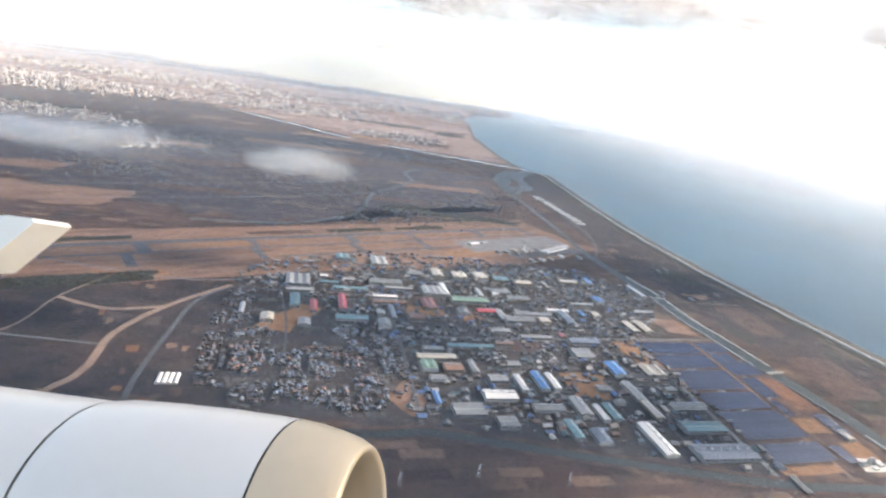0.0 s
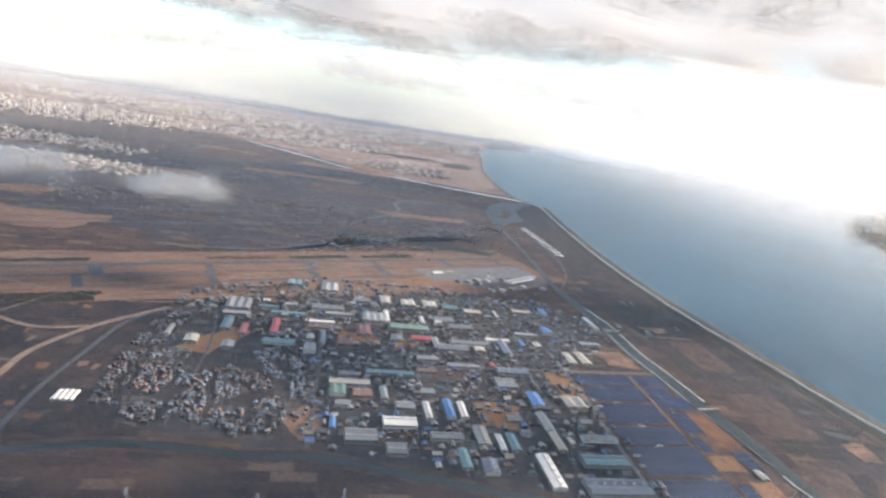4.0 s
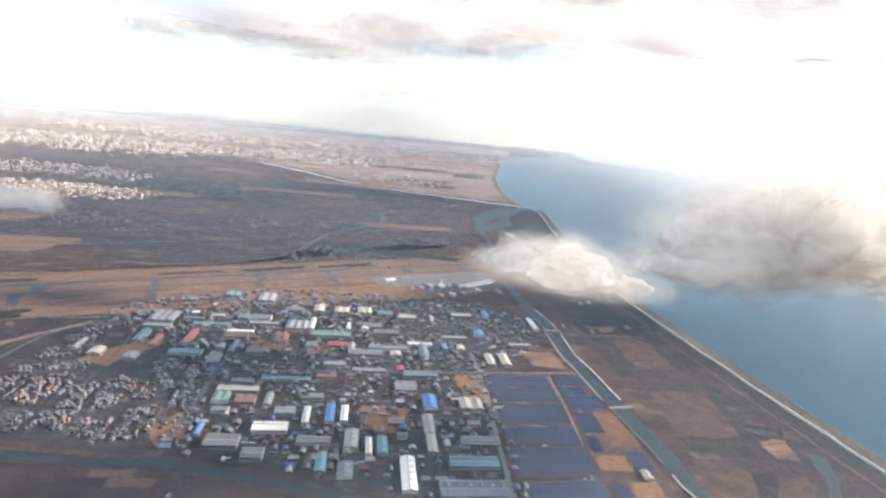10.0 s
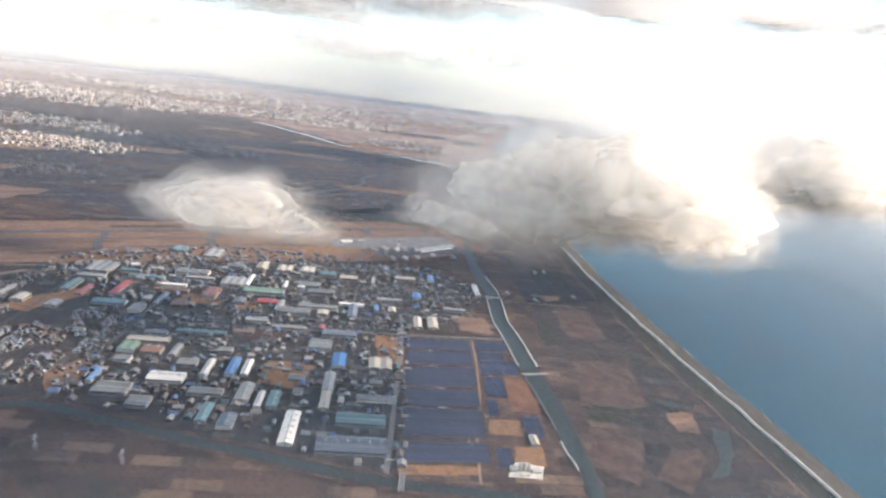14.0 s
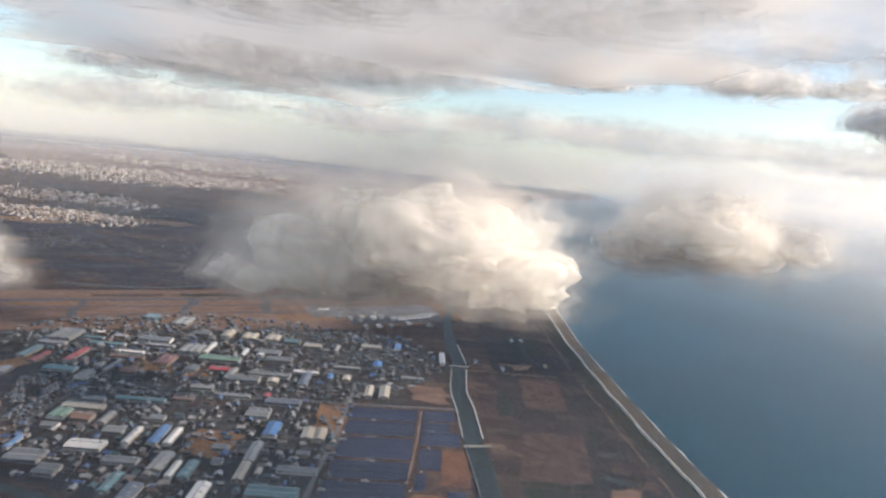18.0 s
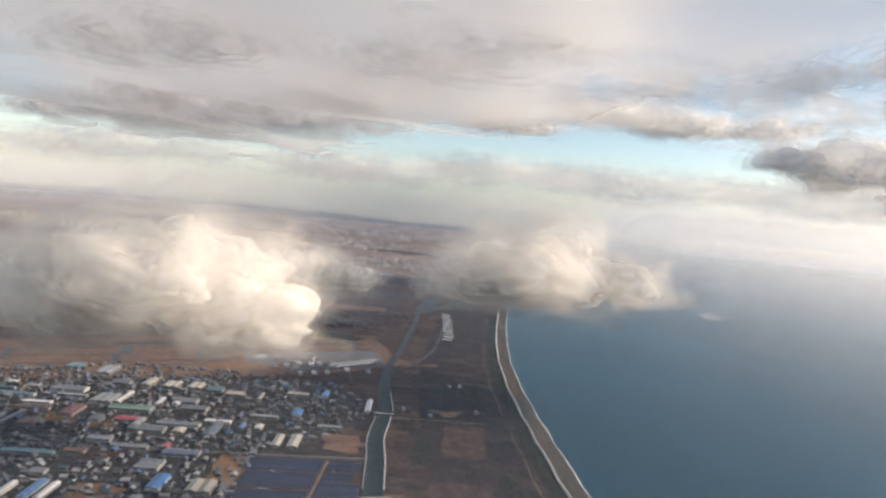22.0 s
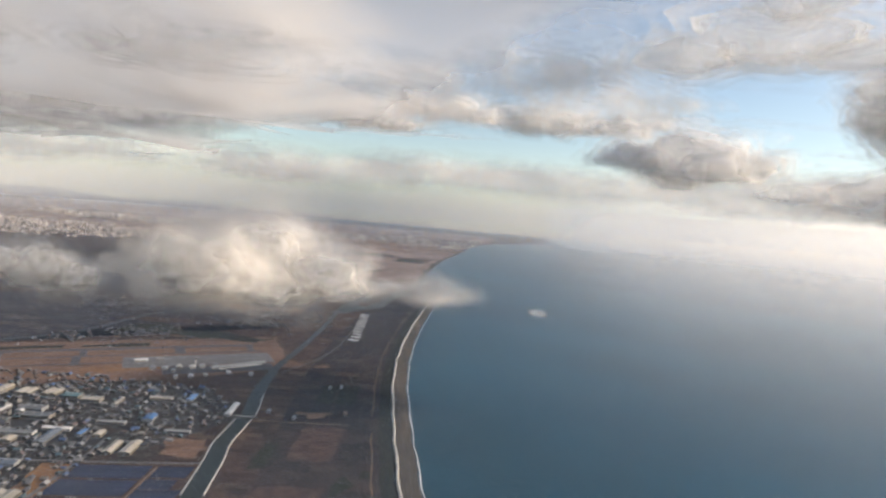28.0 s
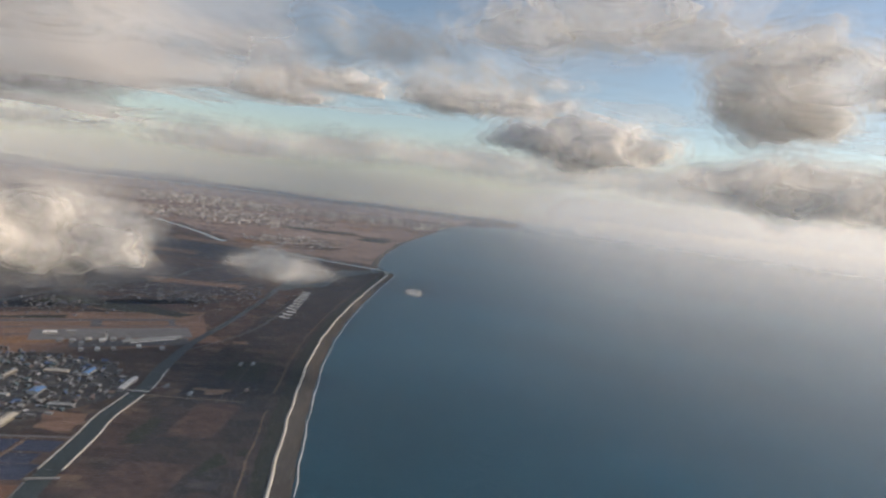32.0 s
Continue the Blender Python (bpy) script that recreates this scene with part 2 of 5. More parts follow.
# roof and wall colours are lowered to stand for cloud shade over the town
ROOF = {
    "white": plain("white_sheet_roof", (0.541, 0.541, 0.533), 0.5, 0.08, streak=2.0),
    "pale": plain("pale_grey_roof", (0.211, 0.221, 0.228), 0.55, 0.15, streak=2.0),
    "grey": plain("grey_sheet_roof", (0.136, 0.149, 0.161), 0.6, 0.2, streak=2.0),
    "slate": plain("dark_blue_grey_roof", (0.083, 0.105, 0.143), 0.5, 0.2, streak=2.0),
    "teal": plain("teal_sheet_roof", (0.077, 0.161, 0.189), 0.5, 0.2, streak=2.0),
    "blue": plain("blue_sheet_roof", (0.043, 0.145, 0.357), 0.45, 0.15, streak=2.0),
    "green": plain("pale_green_roof", (0.130, 0.221, 0.176), 0.55, 0.15, streak=2.0),
    "red": plain("red_sheet_roof", (0.272, 0.040, 0.048), 0.5, 0.18, streak=2.0),
    "maroon": plain("maroon_roof", (0.14, 0.05, 0.05), 0.6, 0.2, streak=2.0),
    "rust": plain("rusty_roof", (0.182, 0.105, 0.077), 0.7, 0.3, streak=2.0),
    "cream": plain("cream_roof", (0.341, 0.316, 0.267), 0.6, 0.15, streak=2.0),
    "dark": plain("dark_tile_roof", (0.052, 0.054, 0.062), 0.5, 0.25),
    "brown": plain("brown_tile_roof", (0.102, 0.060, 0.047), 0.6, 0.25),
}
WALL = {
    "white": plain("white_cladding", (0.357, 0.357, 0.344), 0.6, 0.1),
    "pale": plain("pale_cladding", (0.198, 0.198, 0.192), 0.6, 0.12),
    "beige": plain("beige_cladding", (0.178, 0.158, 0.129), 0.7, 0.12),
    "grey": plain("grey_cladding", (0.156, 0.162, 0.168), 0.65, 0.15),
}
GLASS = plain("dark_window_glass", (0.03, 0.04, 0.05), 0.15, 0.2)
STEEL = plain("grey_steel_door", (0.33, 0.35, 0.37), 0.45, 0.15)
CONCRETE = plain("pale_concrete", (0.42, 0.41, 0.38), 0.85, 0.2, 0.2)
ASPHALT = plain("worn_asphalt", (0.045, 0.047, 0.052), 0.9, 0.25, 0.15, per="island")
OLD_ASPHALT = plain("light_asphalt", (0.105, 0.105, 0.108), 0.9, 0.2, 0.1, per="island")
DIRT = plain("tan_earth_track", (0.175, 0.120, 0.087), 0.95, 0.25, 0.15, per="island")
FARM = field_ground()
SOIL = patchy("bare_brown_soil", [(0.036, 0.025, 0.022), (0.060, 0.040, 0.032), (0.090, 0.058, 0.043)], 0.15)
TOWN = lots("town_yards", [(0.025, 0.026, 0.028), (0.043, 0.043, 0.045), (0.032, 0.029, 0.025), (0.064, 0.064, 0.065), (0.051, 0.039, 0.032), (0.085, 0.083, 0.080)], 15, 9.0, 5.0, 0.5, 2.0, 1.6)
RUSSET = patchy("russet_earth", [(0.075, 0.040, 0.026), (0.12, 0.062, 0.036), (0.165, 0.088, 0.05)], 0.12)
LAWN = patchy("dead_grass", [(0.047, 0.037, 0.032), (0.108, 0.068, 0.050), (0.165, 0.104, 0.071), (0.124, 0.078, 0.056), (0.059, 0.044, 0.039)], 0.03, 0.5, turn=38, stretch=(0.35, 1.6, 1))
SCRUB = lots("coastal_scrub", [(0.020, 0.020, 0.020), (0.039, 0.031, 0.029), (0.028, 0.027, 0.025), (0.051, 0.036, 0.031), (0.043, 0.034, 0.028), (0.070, 0.053, 0.044)], 14, 26.0, 10.0, 0.3, 14.0, 0.5)
SAND = patchy("beach_sand", [(0.046, 0.043, 0.038), (0.079, 0.069, 0.056), (0.131, 0.105, 0.079)], 0.02, 0.3, turn=-76, stretch=(0.4, 3, 1))
ORANGE = patchy("orange_reed", [(0.130, 0.074, 0.040), (0.195, 0.111, 0.058), (0.092, 0.053, 0.038)], 0.15)
# dark bluish parcel colours stand for cloud shadow lying on the fields
SHADED_FIELDS = lots("cloud_shaded_paddies", [(0.027, 0.027, 0.031), (0.043, 0.039, 0.041), (0.035, 0.034, 0.039), (0.062, 0.048, 0.044), (0.039, 0.037, 0.039), (0.101, 0.072, 0.055)], 15, 24.0, 7.0, 0.5, 16.0, 0.35)
# dry fields, paled and pinked to stand for sunlight on the far plain
SUN_TINTED_FIELDS = lots("sun_tinted_far_fields", [(0.12, 0.085, 0.070), (0.22, 0.155, 0.125), (0.30, 0.205, 0.165), (0.16, 0.125, 0.110), (0.26, 0.185, 0.15), (0.36, 0.27, 0.22)], 10, 90.0, 34.0, 0.8, 40.0, 0.06)
WOOD = patchy("dark_wood_floor", [(0.018, 0.022, 0.016), (0.03, 0.032, 0.022)], 0.2)
SEA = water("sea_water", (0.0045, 0.047, 0.074), 0.36, 0.3, 0.25)
RIVER = water("green_river_water", (0.018, 0.026, 0.025), 0.55, 0.05, 0.6)
# pale base colour stands for the sky mirrored in the far river
FAR_RIVER = water("sky_paled_river_water", (0.16, 0.17, 0.17), 0.12, 0.02, 0.6)
FOAM = plain("surf_foam", (0.75, 0.77, 0.78), 0.8, 0.2, 0.1, per="island")
PANEL = plain("solar_glass", (0.022, 0.030, 0.060), 0.22, 0.25, 0.1)


# ---- making meshes ----
def mesh(name, verts, faces, material, parent=None, at=None, label="", smooth=False):
    me = bpy.data.meshes.new(name)
    me.from_pydata([tuple(v) for v in verts], [], faces)
    for m in material if isinstance(material, list) else [material]:
        me.materials.append(m)
    if smooth:
        me.shade_smooth()
    ob = new(name, me)
    if parent:
        ob.parent = parent
    if at is not None:
        ob.matrix_basis = at
    if label:
        ob["label"] = label
    return ob


BOX = [(0, 1, 5, 4), (1, 2, 6, 5), (2, 3, 7, 6), (3, 0, 4, 7), (4, 5, 6, 7), (3, 2, 1, 0)]


def block(x0, x1, y0, y1, z0, z1):
    return [(x0, y0, z0), (x1, y0, z0), (x1, y1, z0), (x0, y1, z0), (x0, y0, z1), (x1, y0, z1), (x1, y1, z1), (x0, y1, z1)]


def boxes(items):
    v, f = [], []
    for b in items:
        n = len(v)
        v += block(*b)
        f += [tuple(n + i for i in q) for q in BOX]
    return v, f


def ribbon(pts, widths, z):
    """A strip along a line of points, and its faces."""
    v, f = [], []
    for i, p in enumerate(pts):
        a, b = pts[max(0, i - 1)], pts[min(len(pts) - 1, i + 1)]
        d = Vector((b[0] - a[0], b[1] - a[1])).normalized()
        w = widths[i] if isinstance(widths, (list, tuple)) else widths
        v += [(p[0] - d.y * w / 2, p[1] + d.x * w / 2, z), (p[0] + d.y * w / 2, p[1] - d.x * w / 2, z)]
        if i:
            f.append((2 * i - 2, 2 * i - 1, 2 * i + 1, 2 * i))
    return v, f


def curve_through(pts, steps=8):
    """A smooth line through control points, of two or more coordinates each."""
    p = [Vector(q) for q in ([pts[0]] + list(pts) + [pts[-1]])]
    out = []
    for i in range(1, len(p) - 2):
        for s in range(steps):
            t = s / steps
            out.append(tuple(0.5 * (2 * p[i] + (p[i + 1] - p[i - 1]) * t + (2 * p[i - 1] - 5 * p[i] + 4 * p[i + 1] - p[i + 2]) * t * t
                                    + (3 * p[i] - p[i - 1] - 3 * p[i + 1] + p[i + 2]) * t ** 3)))
    return out + [tuple(p[-2])]


def structure(ob, label=""):
    return tagged(ob, label, kind="structure")


def area(name, pts, z, material, label=""):
    return structure(mesh(name, [(x, y, z) for x, y in pts], [tuple(range(len(pts)))], material), label)


def strip(name, pts, w, z, material, label=""):
    v, f = ribbon(pts, w, z)
    return structure(mesh(name, v, f, material), label)


def turned(x, y, a, z=0.0):
    return Matrix.Translation((x, y, z)) @ Matrix.Rotation(radians(a), 4, "Z")


def ragged(pts, amount, steps=6, seed=0):
    """A closed outline with an uneven edge."""
    out = []
    for i, p in enumerate(pts):
        q = pts[(i + 1) % len(pts)]
        for s in range(steps):
            t = s / steps
            x, y = p[0] + (q[0] - p[0]) * t, p[1] + (q[1] - p[1]) * t
            out.append((x + amount * noise.noise((x * 0.13, y * 0.13, seed)), y + amount * noise.noise((x * 0.13, y * 0.13, seed + 9.5))))
    return out


# ---- sea, land and shore ----
structure(mesh("water", [(-9000, -9000, -1.2), (9000, -9000, -1.2), (9000, 9000, -1.2), (-9000, 9000, -1.2)], [(0, 1, 2, 3)], SEA), "calm grey-blue sea under a hazy sky")
SHORE_SOUTH = curve_through([(700, -1500), (470, -350), (352, 80), (299, 258), (281, 312), (256.5, 390), (233.5, 470), (212.5, 560), (195, 665), (181, 790), (169, 915), (161, 1003), (150, 1020)], 10)
SHORE_NORTH = curve_through([(128, 1050), (112, 1080), (92, 1180), (70, 1340), (45, 1630), (34, 2010), (16, 2600), (60, 3000), (190, 3300), (300, 3700), (340, 4300)], 8)


def wavy(pts, seed):
    return [(x + 1.6 * noise.noise((x * 0.05, y * 0.05, seed)), y + 1.6 * noise.noise((x * 0.05, y * 0.05, seed + 3))) for x, y in pts]


SHORE_SOUTH, SHORE_NORTH = wavy(SHORE_SOUTH, 1), wavy(SHORE_NORTH, 2)
land = [*SHORE_SOUTH, (120, 1015), (112, 1030), *SHORE_NORTH, (340, 4800), (-6000, 4800), (-6000, -1500)]
area("ground", land, 0.0, FARM, "brown winter farmland reaching to the hazy horizon")


def inland(pts, d):
    """A line beside another, d to its west."""
    out = []
    for i, p in enumerate(pts):
        a, b = pts[max(0, i - 1)], pts[min(len(pts) - 1, i + 1)]
        k = Vector((b[0] - a[0], b[1] - a[1])).normalized()
        out.append((p[0] - k.y * d, p[1] + k.x * d))
    return out


def band(name, line, d0, d1, z, material, label=""):
    a, b = inland(line, d0), inland(line, d1)
    v = [(x, y, z) for x, y in a + b]
    n = len(a)
    return structure(mesh(name, v, [(i, i + 1, n + i + 1, n + i) for i in range(n - 1)], material), label)


band("shore_scrub", SHORE_SOUTH[:-2], 11, 78, 0.05, SCRUB, "brown scrub and dead grass behind the shore")
band("beach", SHORE_SOUTH, 0.0, 9.5, 0.10, SAND, "long sandy beach along the sea")
band("beach", SHORE_NORTH, 0.0, 10, 0.10, SAND, "far pale beach on the curving coast")
for line in (SHORE_SOUTH, SHORE_NORTH):
    a = [inland(line, -1.2 - 0.9 * abs(noise.noise((i * 0.7, 3, 1))))[i] for i in range(len(line))]
    strip("surf", a, [0.4 + 0.9 * abs(noise.noise((i * 0.9, 1, 4))) for i in range(len(a))], -1.08, FOAM, "thin line of white surf")
# the sea wall: a ridge of pale concrete with sloping sides
wall = inland(SHORE_SOUTH[10:], 10.2)
v, f = [], []
for i, p in enumerate(wall):
    a, b = wall[max(0, i - 1)], wall[min(len(wall) - 1, i + 1)]
    k = Vector((b[0] - a[0], b[1] - a[1])).normalized()
    for off, z in ((-0.9, 0.0), (-0.35, 0.9), (0.35, 0.9), (0.9, 0.0)):
        v.append((p[0] - k.y * off, p[1] + k.x * off, z))
    if i:
        n = 4 * i
        f += [(n - 4 + j, n - 3 + j, n + 1 + j, n + j) for j in range(3)]
structure(mesh("sea_wall", v, f, CONCRETE), "pale concrete sea wall along the beach")

# ---- canal, rivers and lagoon ----
CANAL = curve_through([(222, 90, 8), (213, 150, 8), (204, 212, 8), (199, 229, 9.5), (194.2, 249, 11), (187.4, 269.5, 11.5), (179.6, 291, 11.5), (168, 328, 11.5), (160, 350, 11), (154.4, 377, 11), (149, 401, 11), (137.5, 432, 11), (121, 493, 8),
                       (112, 555, 7), (101, 620, 7), (89, 687, 7), (76, 745, 8), (66, 800, 10)], 8)
strip("canal", [p[:2] for p in CANAL], [p[2] * 0.8 for p in CANAL], 0.16, RIVER, "straight green-grey canal behind the coast")
for side, y0, y1 in ((-1, 291, 386), (1, 291, 386), (-1, 393, 436), (1, 214, 236), (1, 240, 286)):
    pts = []
    for p, q in zip(CANAL, CANAL[1:]):
        if y0 < p[1] < y1:
            d = Vector((q[0] - p[0], q[1] - p[1])).normalized()
            w = side * (p[2] * 0.4 + 0.3)
            pts.append((p[0] - d.y * w, p[1] + d.x * w))
    v, f = ribbon(pts, 0.55, 0.55)
    n = len(v)
    v += [(x, y, 0) for x, y, z in v]
    f += [(2 * k, 2 * k + 2, n + 2 * k + 2, n + 2 * k) for k in range(len(pts) - 1)] + [(2 * k + 1, n + 2 * k + 1, n + 2 * k + 3, 2 * k + 3) for k in range(len(pts) - 1)]
    structure(mesh("canal_wall", v, f, OLD_ASPHALT if y0 == 240 else CONCRETE), "pale concrete wall along the canal")
area("lagoon", ragged([(66, 795), (58, 850), (62, 905), (82, 985), (120, 1012), (128, 1048), (146, 1024), (118, 970), (106, 905), (112, 815), (92, 780), (84, 745)], 5, 6, 2), 0.17, RIVER, "shallow lagoon at the river mouth")
area("sandbar", ragged([(80, 820), (92, 815), (96, 880), (86, 900)], 5, 5, 5), 0.22, SOIL, "low islet in the lagoon")
strip("river", curve_through([(-560, 1420), (-425, 1315), (-313, 1228), (-227, 1150), (-125, 1104), (-10, 1070), (70, 1052), (135, 1036)], 8), 13, 0.17, FAR_RIVER, "wide river running to the sea, painted pale like the mirrored sky")
strip("river_bank", curve_through([(-560, 1433), (-425, 1328), (-313, 1241), (-227, 1163), (-125, 1117), (-10, 1083), (70, 1065), (118, 1052)], 8), 3, 0.2, DIRT, "grass levee beside the river")
strip("stream", curve_through([(60, 850), (1, 857), (-48, 849), (-66, 800), (-52, 740), (-66, 674), (-83, 620), (-81, 530), (-92, 490), (-125, 448), (-190, 420)], 8), 4.5, 0.18, RIVER, "narrow winding stream")
strip("river", curve_through([(-260, 120), (-120, 150), (-60, 174), (-15, 181), (5, 187), (44, 186.5), (95, 186), (137, 187), (177, 193), (196, 190)], 8), 4.6, 0.17, RIVER, "narrow green river past the factories")
for d in (-3.6, 3.4):
    strip("levee", inland(curve_through([(-260, 120), (-120, 150), (-60, 174), (-15, 181), (5, 187), (44, 186.5), (95, 186), (137, 187), (177, 193)], 8), d), 1.6, 0.35, SOIL, "earth levee of the river")
area("pond", ragged([(259.6, 269), (267, 267), (263.6, 249), (255.5, 231.5), (249.3, 227.7), (255.9, 242.5), (258, 255), (257, 259)], 1.5, 4, 1), 0.14, RIVER, "grey-green curved pond in the scrub")
area("pond", ragged([(238.3, 286), (254.2, 284), (253.9, 281), (244.6, 280.5), (238.8, 282.5)], 1, 4, 8), 0.14, RIVER, "small green pond in the scrub")
band("shore_wood", SHORE_SOUTH[18:-14], 12.0, 19.5, 0.125, WOOD, "dark strip of young pines behind the sea wall")
strip("track", inland(SHORE_SOUTH, 23.5)[18:-14], 0.8, 0.13, LAWN, "earth track behind the pines")
for pts, m in (([(204, 268), (236, 283), (235, 276), (215, 257), (226, 254), (205, 256)], WOOD), ([(200, 313), (230, 321), (234, 277), (204, 265)], SOIL), ([(184, 412), (196, 417), (196, 407), (185, 403)], LAWN),
               ([(235, 336), (242, 327), (235, 312), (231, 327)], WOOD), ([(240, 275), (254, 277), (253, 262), (243, 258)], LAWN), ([(190, 390), (214, 396), (222, 350), (200, 342)], SOIL), ([(180, 360), (188, 362), (194, 330), (186, 326)], WOOD),
               ([(170, 470), (196, 480), (204, 440), (180, 432)], WOOD), ([(214, 420), (226, 424), (232, 384), (222, 380)], SCRUB), ([(238, 245), (250, 240), (240, 215), (228, 222)], SOIL), ([(206, 248), (228, 246), (222, 214), (204, 220)], SOIL)):
    area("field_patch", ragged(pts, 2.5, 5, pts[0][0]), 0.1301 + 0.0001 * pts[0][1] / 10, m, "parcel of rough ground behind the shore")
for pts in ([(196, 420), (204, 380), (210, 340), (222, 300), (226, 262)], [(176, 440), (210, 452), (232, 458)], [(190, 340), (226, 352), (252, 358)], [(204, 262), (238, 270), (268, 282)], [(168, 540), (190, 552), (208, 556)]):
    strip("track", curve_through(pts, 6), 0.6, 0.136, SOIL, "narrow earth track across the scrub")
rng = random.Random(5)
for k in range(26):
    s = rng.uniform(0.2, 0.62)
    p, d = SHORE_SOUTH[int(s * len(SHORE_SOUTH))], rng.uniform(22, 70)
    q = inland(SHORE_SOUTH, d)[int(s * len(SHORE_SOUTH))]
    a, b, r = rng.uniform(3, 9), rng.uniform(5, 18), radians(-76 + rng.uniform(-8, 8))
    pts = [(q[0] + u * a * math.cos(r) - w * b * math.sin(r), q[1] + u * a * math.sin(r) + w * b * math.cos(r)) for u, w in ((-0.5, -0.5), (0.5, -0.5), (0.5, 0.5), (-0.5, 0.5))]
    area("field_patch", ragged(pts, 3, 4, k), 0.07 + 0.002 * k, rng.choice([SOIL, WOOD, SOIL, LAWN, SCRUB, SHADED_FIELDS]), "patch of rough ground behind the shore")

# cloud shadow on the middle plain, laid down as darker ground
area("wet_fields", ragged([(-560, 560), (-330, 470), (-150, 440), (-60, 520), (40, 620), (58, 760), (45, 850), (-60, 900), (-120, 1060), (-260, 1100), (-420, 1010), (-620, 800)], 40, 8, 31), 0.012, SHADED_FIELDS, "fields beyond the airfield with cloud shadow painted into their colour")
# the first tan parcel puts a patch of sunlight into the ground colour
for k, (x, y, a, w, m) in enumerate(((-330, 430, 70, 30, LAWN), (-230, 520, 40, 12, SOIL), (-420, 520, 60, 20, LAWN), (-150, 560, 50, 10, TOWN), (-60, 600, 36, 9, SOIL), (10, 560, 30, 10, LAWN), (-20, 720, 60, 12, LAWN),
                                     (30, 790, 30, 14, SOIL), (-180, 740, 70, 14, TOWN), (-300, 660, 60, 18, SOIL), (-420, 760, 90, 20, LAWN), (-120, 880, 80, 14, SOIL), (-520, 640, 80, 16, ORANGE), (40, 640, 24, 12, TOWN), (-90, 690, 30, 14, TOWN), (-240, 930, 90, 18, LAWN))):
    pts = [(x - a, y - w - a * 0.25), (x + a, y - w + a * 0.25), (x + a, y + w + a * 0.25), (x - a, y + w - a * 0.25)]
    area("field_patch", ragged(pts, 12, 6, 60 + k), 0.024 + 0.002 * k, m, "lighter parcel among the darkened fields")
# ---- airport ----
A38 = radians(38)


def field(a, n):
    return (a * math.cos(A38) - n * math.sin(A38), a * math.sin(A38) + n * math.cos(A38))


def pad(name, a0, a1, n0, n1, z, material, label):
    return area(name, [field(a0, n0), field(a1, n0), field(a1, n1), field(a0, n1)], z, material, label)


area("airfield", ragged([field(-130, 322), field(150, 318), field(300, 300), field(418, 318), field(420, 420), field(150, 424), field(-130, 420)], 8, 8, 3), 0.06, LAWN, "wide airfield of dead tan grass")
pad("runway", -72, 395, 389, 395.5, 0.12, ASPHALT, "long dark asphalt runway")
pad("taxiway", -72, 398, 369.5, 372.5, 0.12, ASPHALT, "narrow dark taxiway beside the runway")
pad("runway", 140, 330, 348, 351, 0.12, ASPHALT, "short second runway")
for k, a in enumerate((-60, -6, 62, 132, 205, 262, 330, 388)):
    pad("taxiway_link", a, a + (5 if k % 2 else 8), 372.5, 389, 0.125, ASPHALT, "dark cross taxiway")
for k, a in enumerate((52, 128, 200, 258)):
    pad("taxiway_link", a, a + 6, 346, 369.5, 0.126, ASPHALT, "dark cross taxiway")
pad("apron", 292, 402, 333, 364, 0.13, OLD_ASPHALT, "wide grey concrete apron")
pad("car_park", 318, 398, 312, 331, 0.13, ASPHALT, "asphalt car park before the terminal")
for k in range(7):
    a = -110 + 62 * k
    area("grass_band", ragged([field(a, 400), field(a + 50, 400), field(a + 50, 409), field(a, 409)], 3, 5, k), 0.09, rng.choice([SOIL, WOOD, LAWN]), "darker band of airfield grass")
    area("grass_band", ragged([field(a + 12, 378), field(a + 58, 378), field(a + 58, 384), field(a + 12, 384)], 2, 5, k + 20), 0.095, rng.choice([ORANGE, LAWN]), "tan band of airfield grass")
    area("grass_band", ragged([field(a + 5, 326), field(a + 55, 326), field(a + 55, 340), field(a + 5, 340)], 4, 5, k + 40), 0.09, rng.choice([SOIL, ORANGE, LAWN]), "brown band of airfield grass")
area("dark_wood", ragged([field(-40, 322), field(60, 322), field(66, 338), field(-36, 340)], 4, 6, 77), 0.11, WOOD, "dark pine belt beside the airfield")

# ---- town ground and roads ----
area("town_ground", ragged([(-112, 305), (-118, 335), (-60, 400), (10, 420), (110, 428), (150, 385), (128, 325), (112, 318), (142, 188), (40, 191), (-18, 186), (-84, 184)], 5, 8, 6), 0.03, TOWN, "grey yards and asphalt of the industrial town")
for pts in ([(8, 300), (-16, 296), (-14, 310), (4, 314)], [(62, 252), (84, 256), (82, 232), (66, 230)], [(-84, 252), (-66, 254), (-58, 286), (-70, 290), (-78, 272)], [(14, 312), (18, 300), (28, 306), (24, 316)],
            [(-2, 196), (4, 212), (-8, 222), (-16, 206)], [(98, 300), (112, 303), (120, 272), (108, 270)], [(40, 268), (56, 272), (58, 284), (42, 282)], [(130, 346), (150, 352), (158, 330), (140, 326)]):
    area("bare_lot", ragged(pts, 2.5, 5, pts[0][0]), 0.07, rng.choice([SOIL, SOIL, ORANGE, LAWN]), "vacant lot of bare brown earth")


def road(pts, w, material=ASPHALT, name="road", label="narrow asphalt road", z=0.1):
    strip(name, curve_through(pts, 5) if len(pts) > 2 else pts, w, z, material, label)


road([(-46, 362), (-34, 325), (-18, 275), (2, 190)], 2.2, label="main street through the industrial town")
road([(103, 334), (111.5, 302), (134.5, 188)], 2.0, OLD_ASPHALT, label="straight road beside the solar farm")
road([(26, 352), (44, 290), (62, 192)], 1.3)
road([(66, 366), (92, 262), (108, 192)], 1.2)
road([(-96, 330), (-70, 262), (-52, 190)], 1.0)
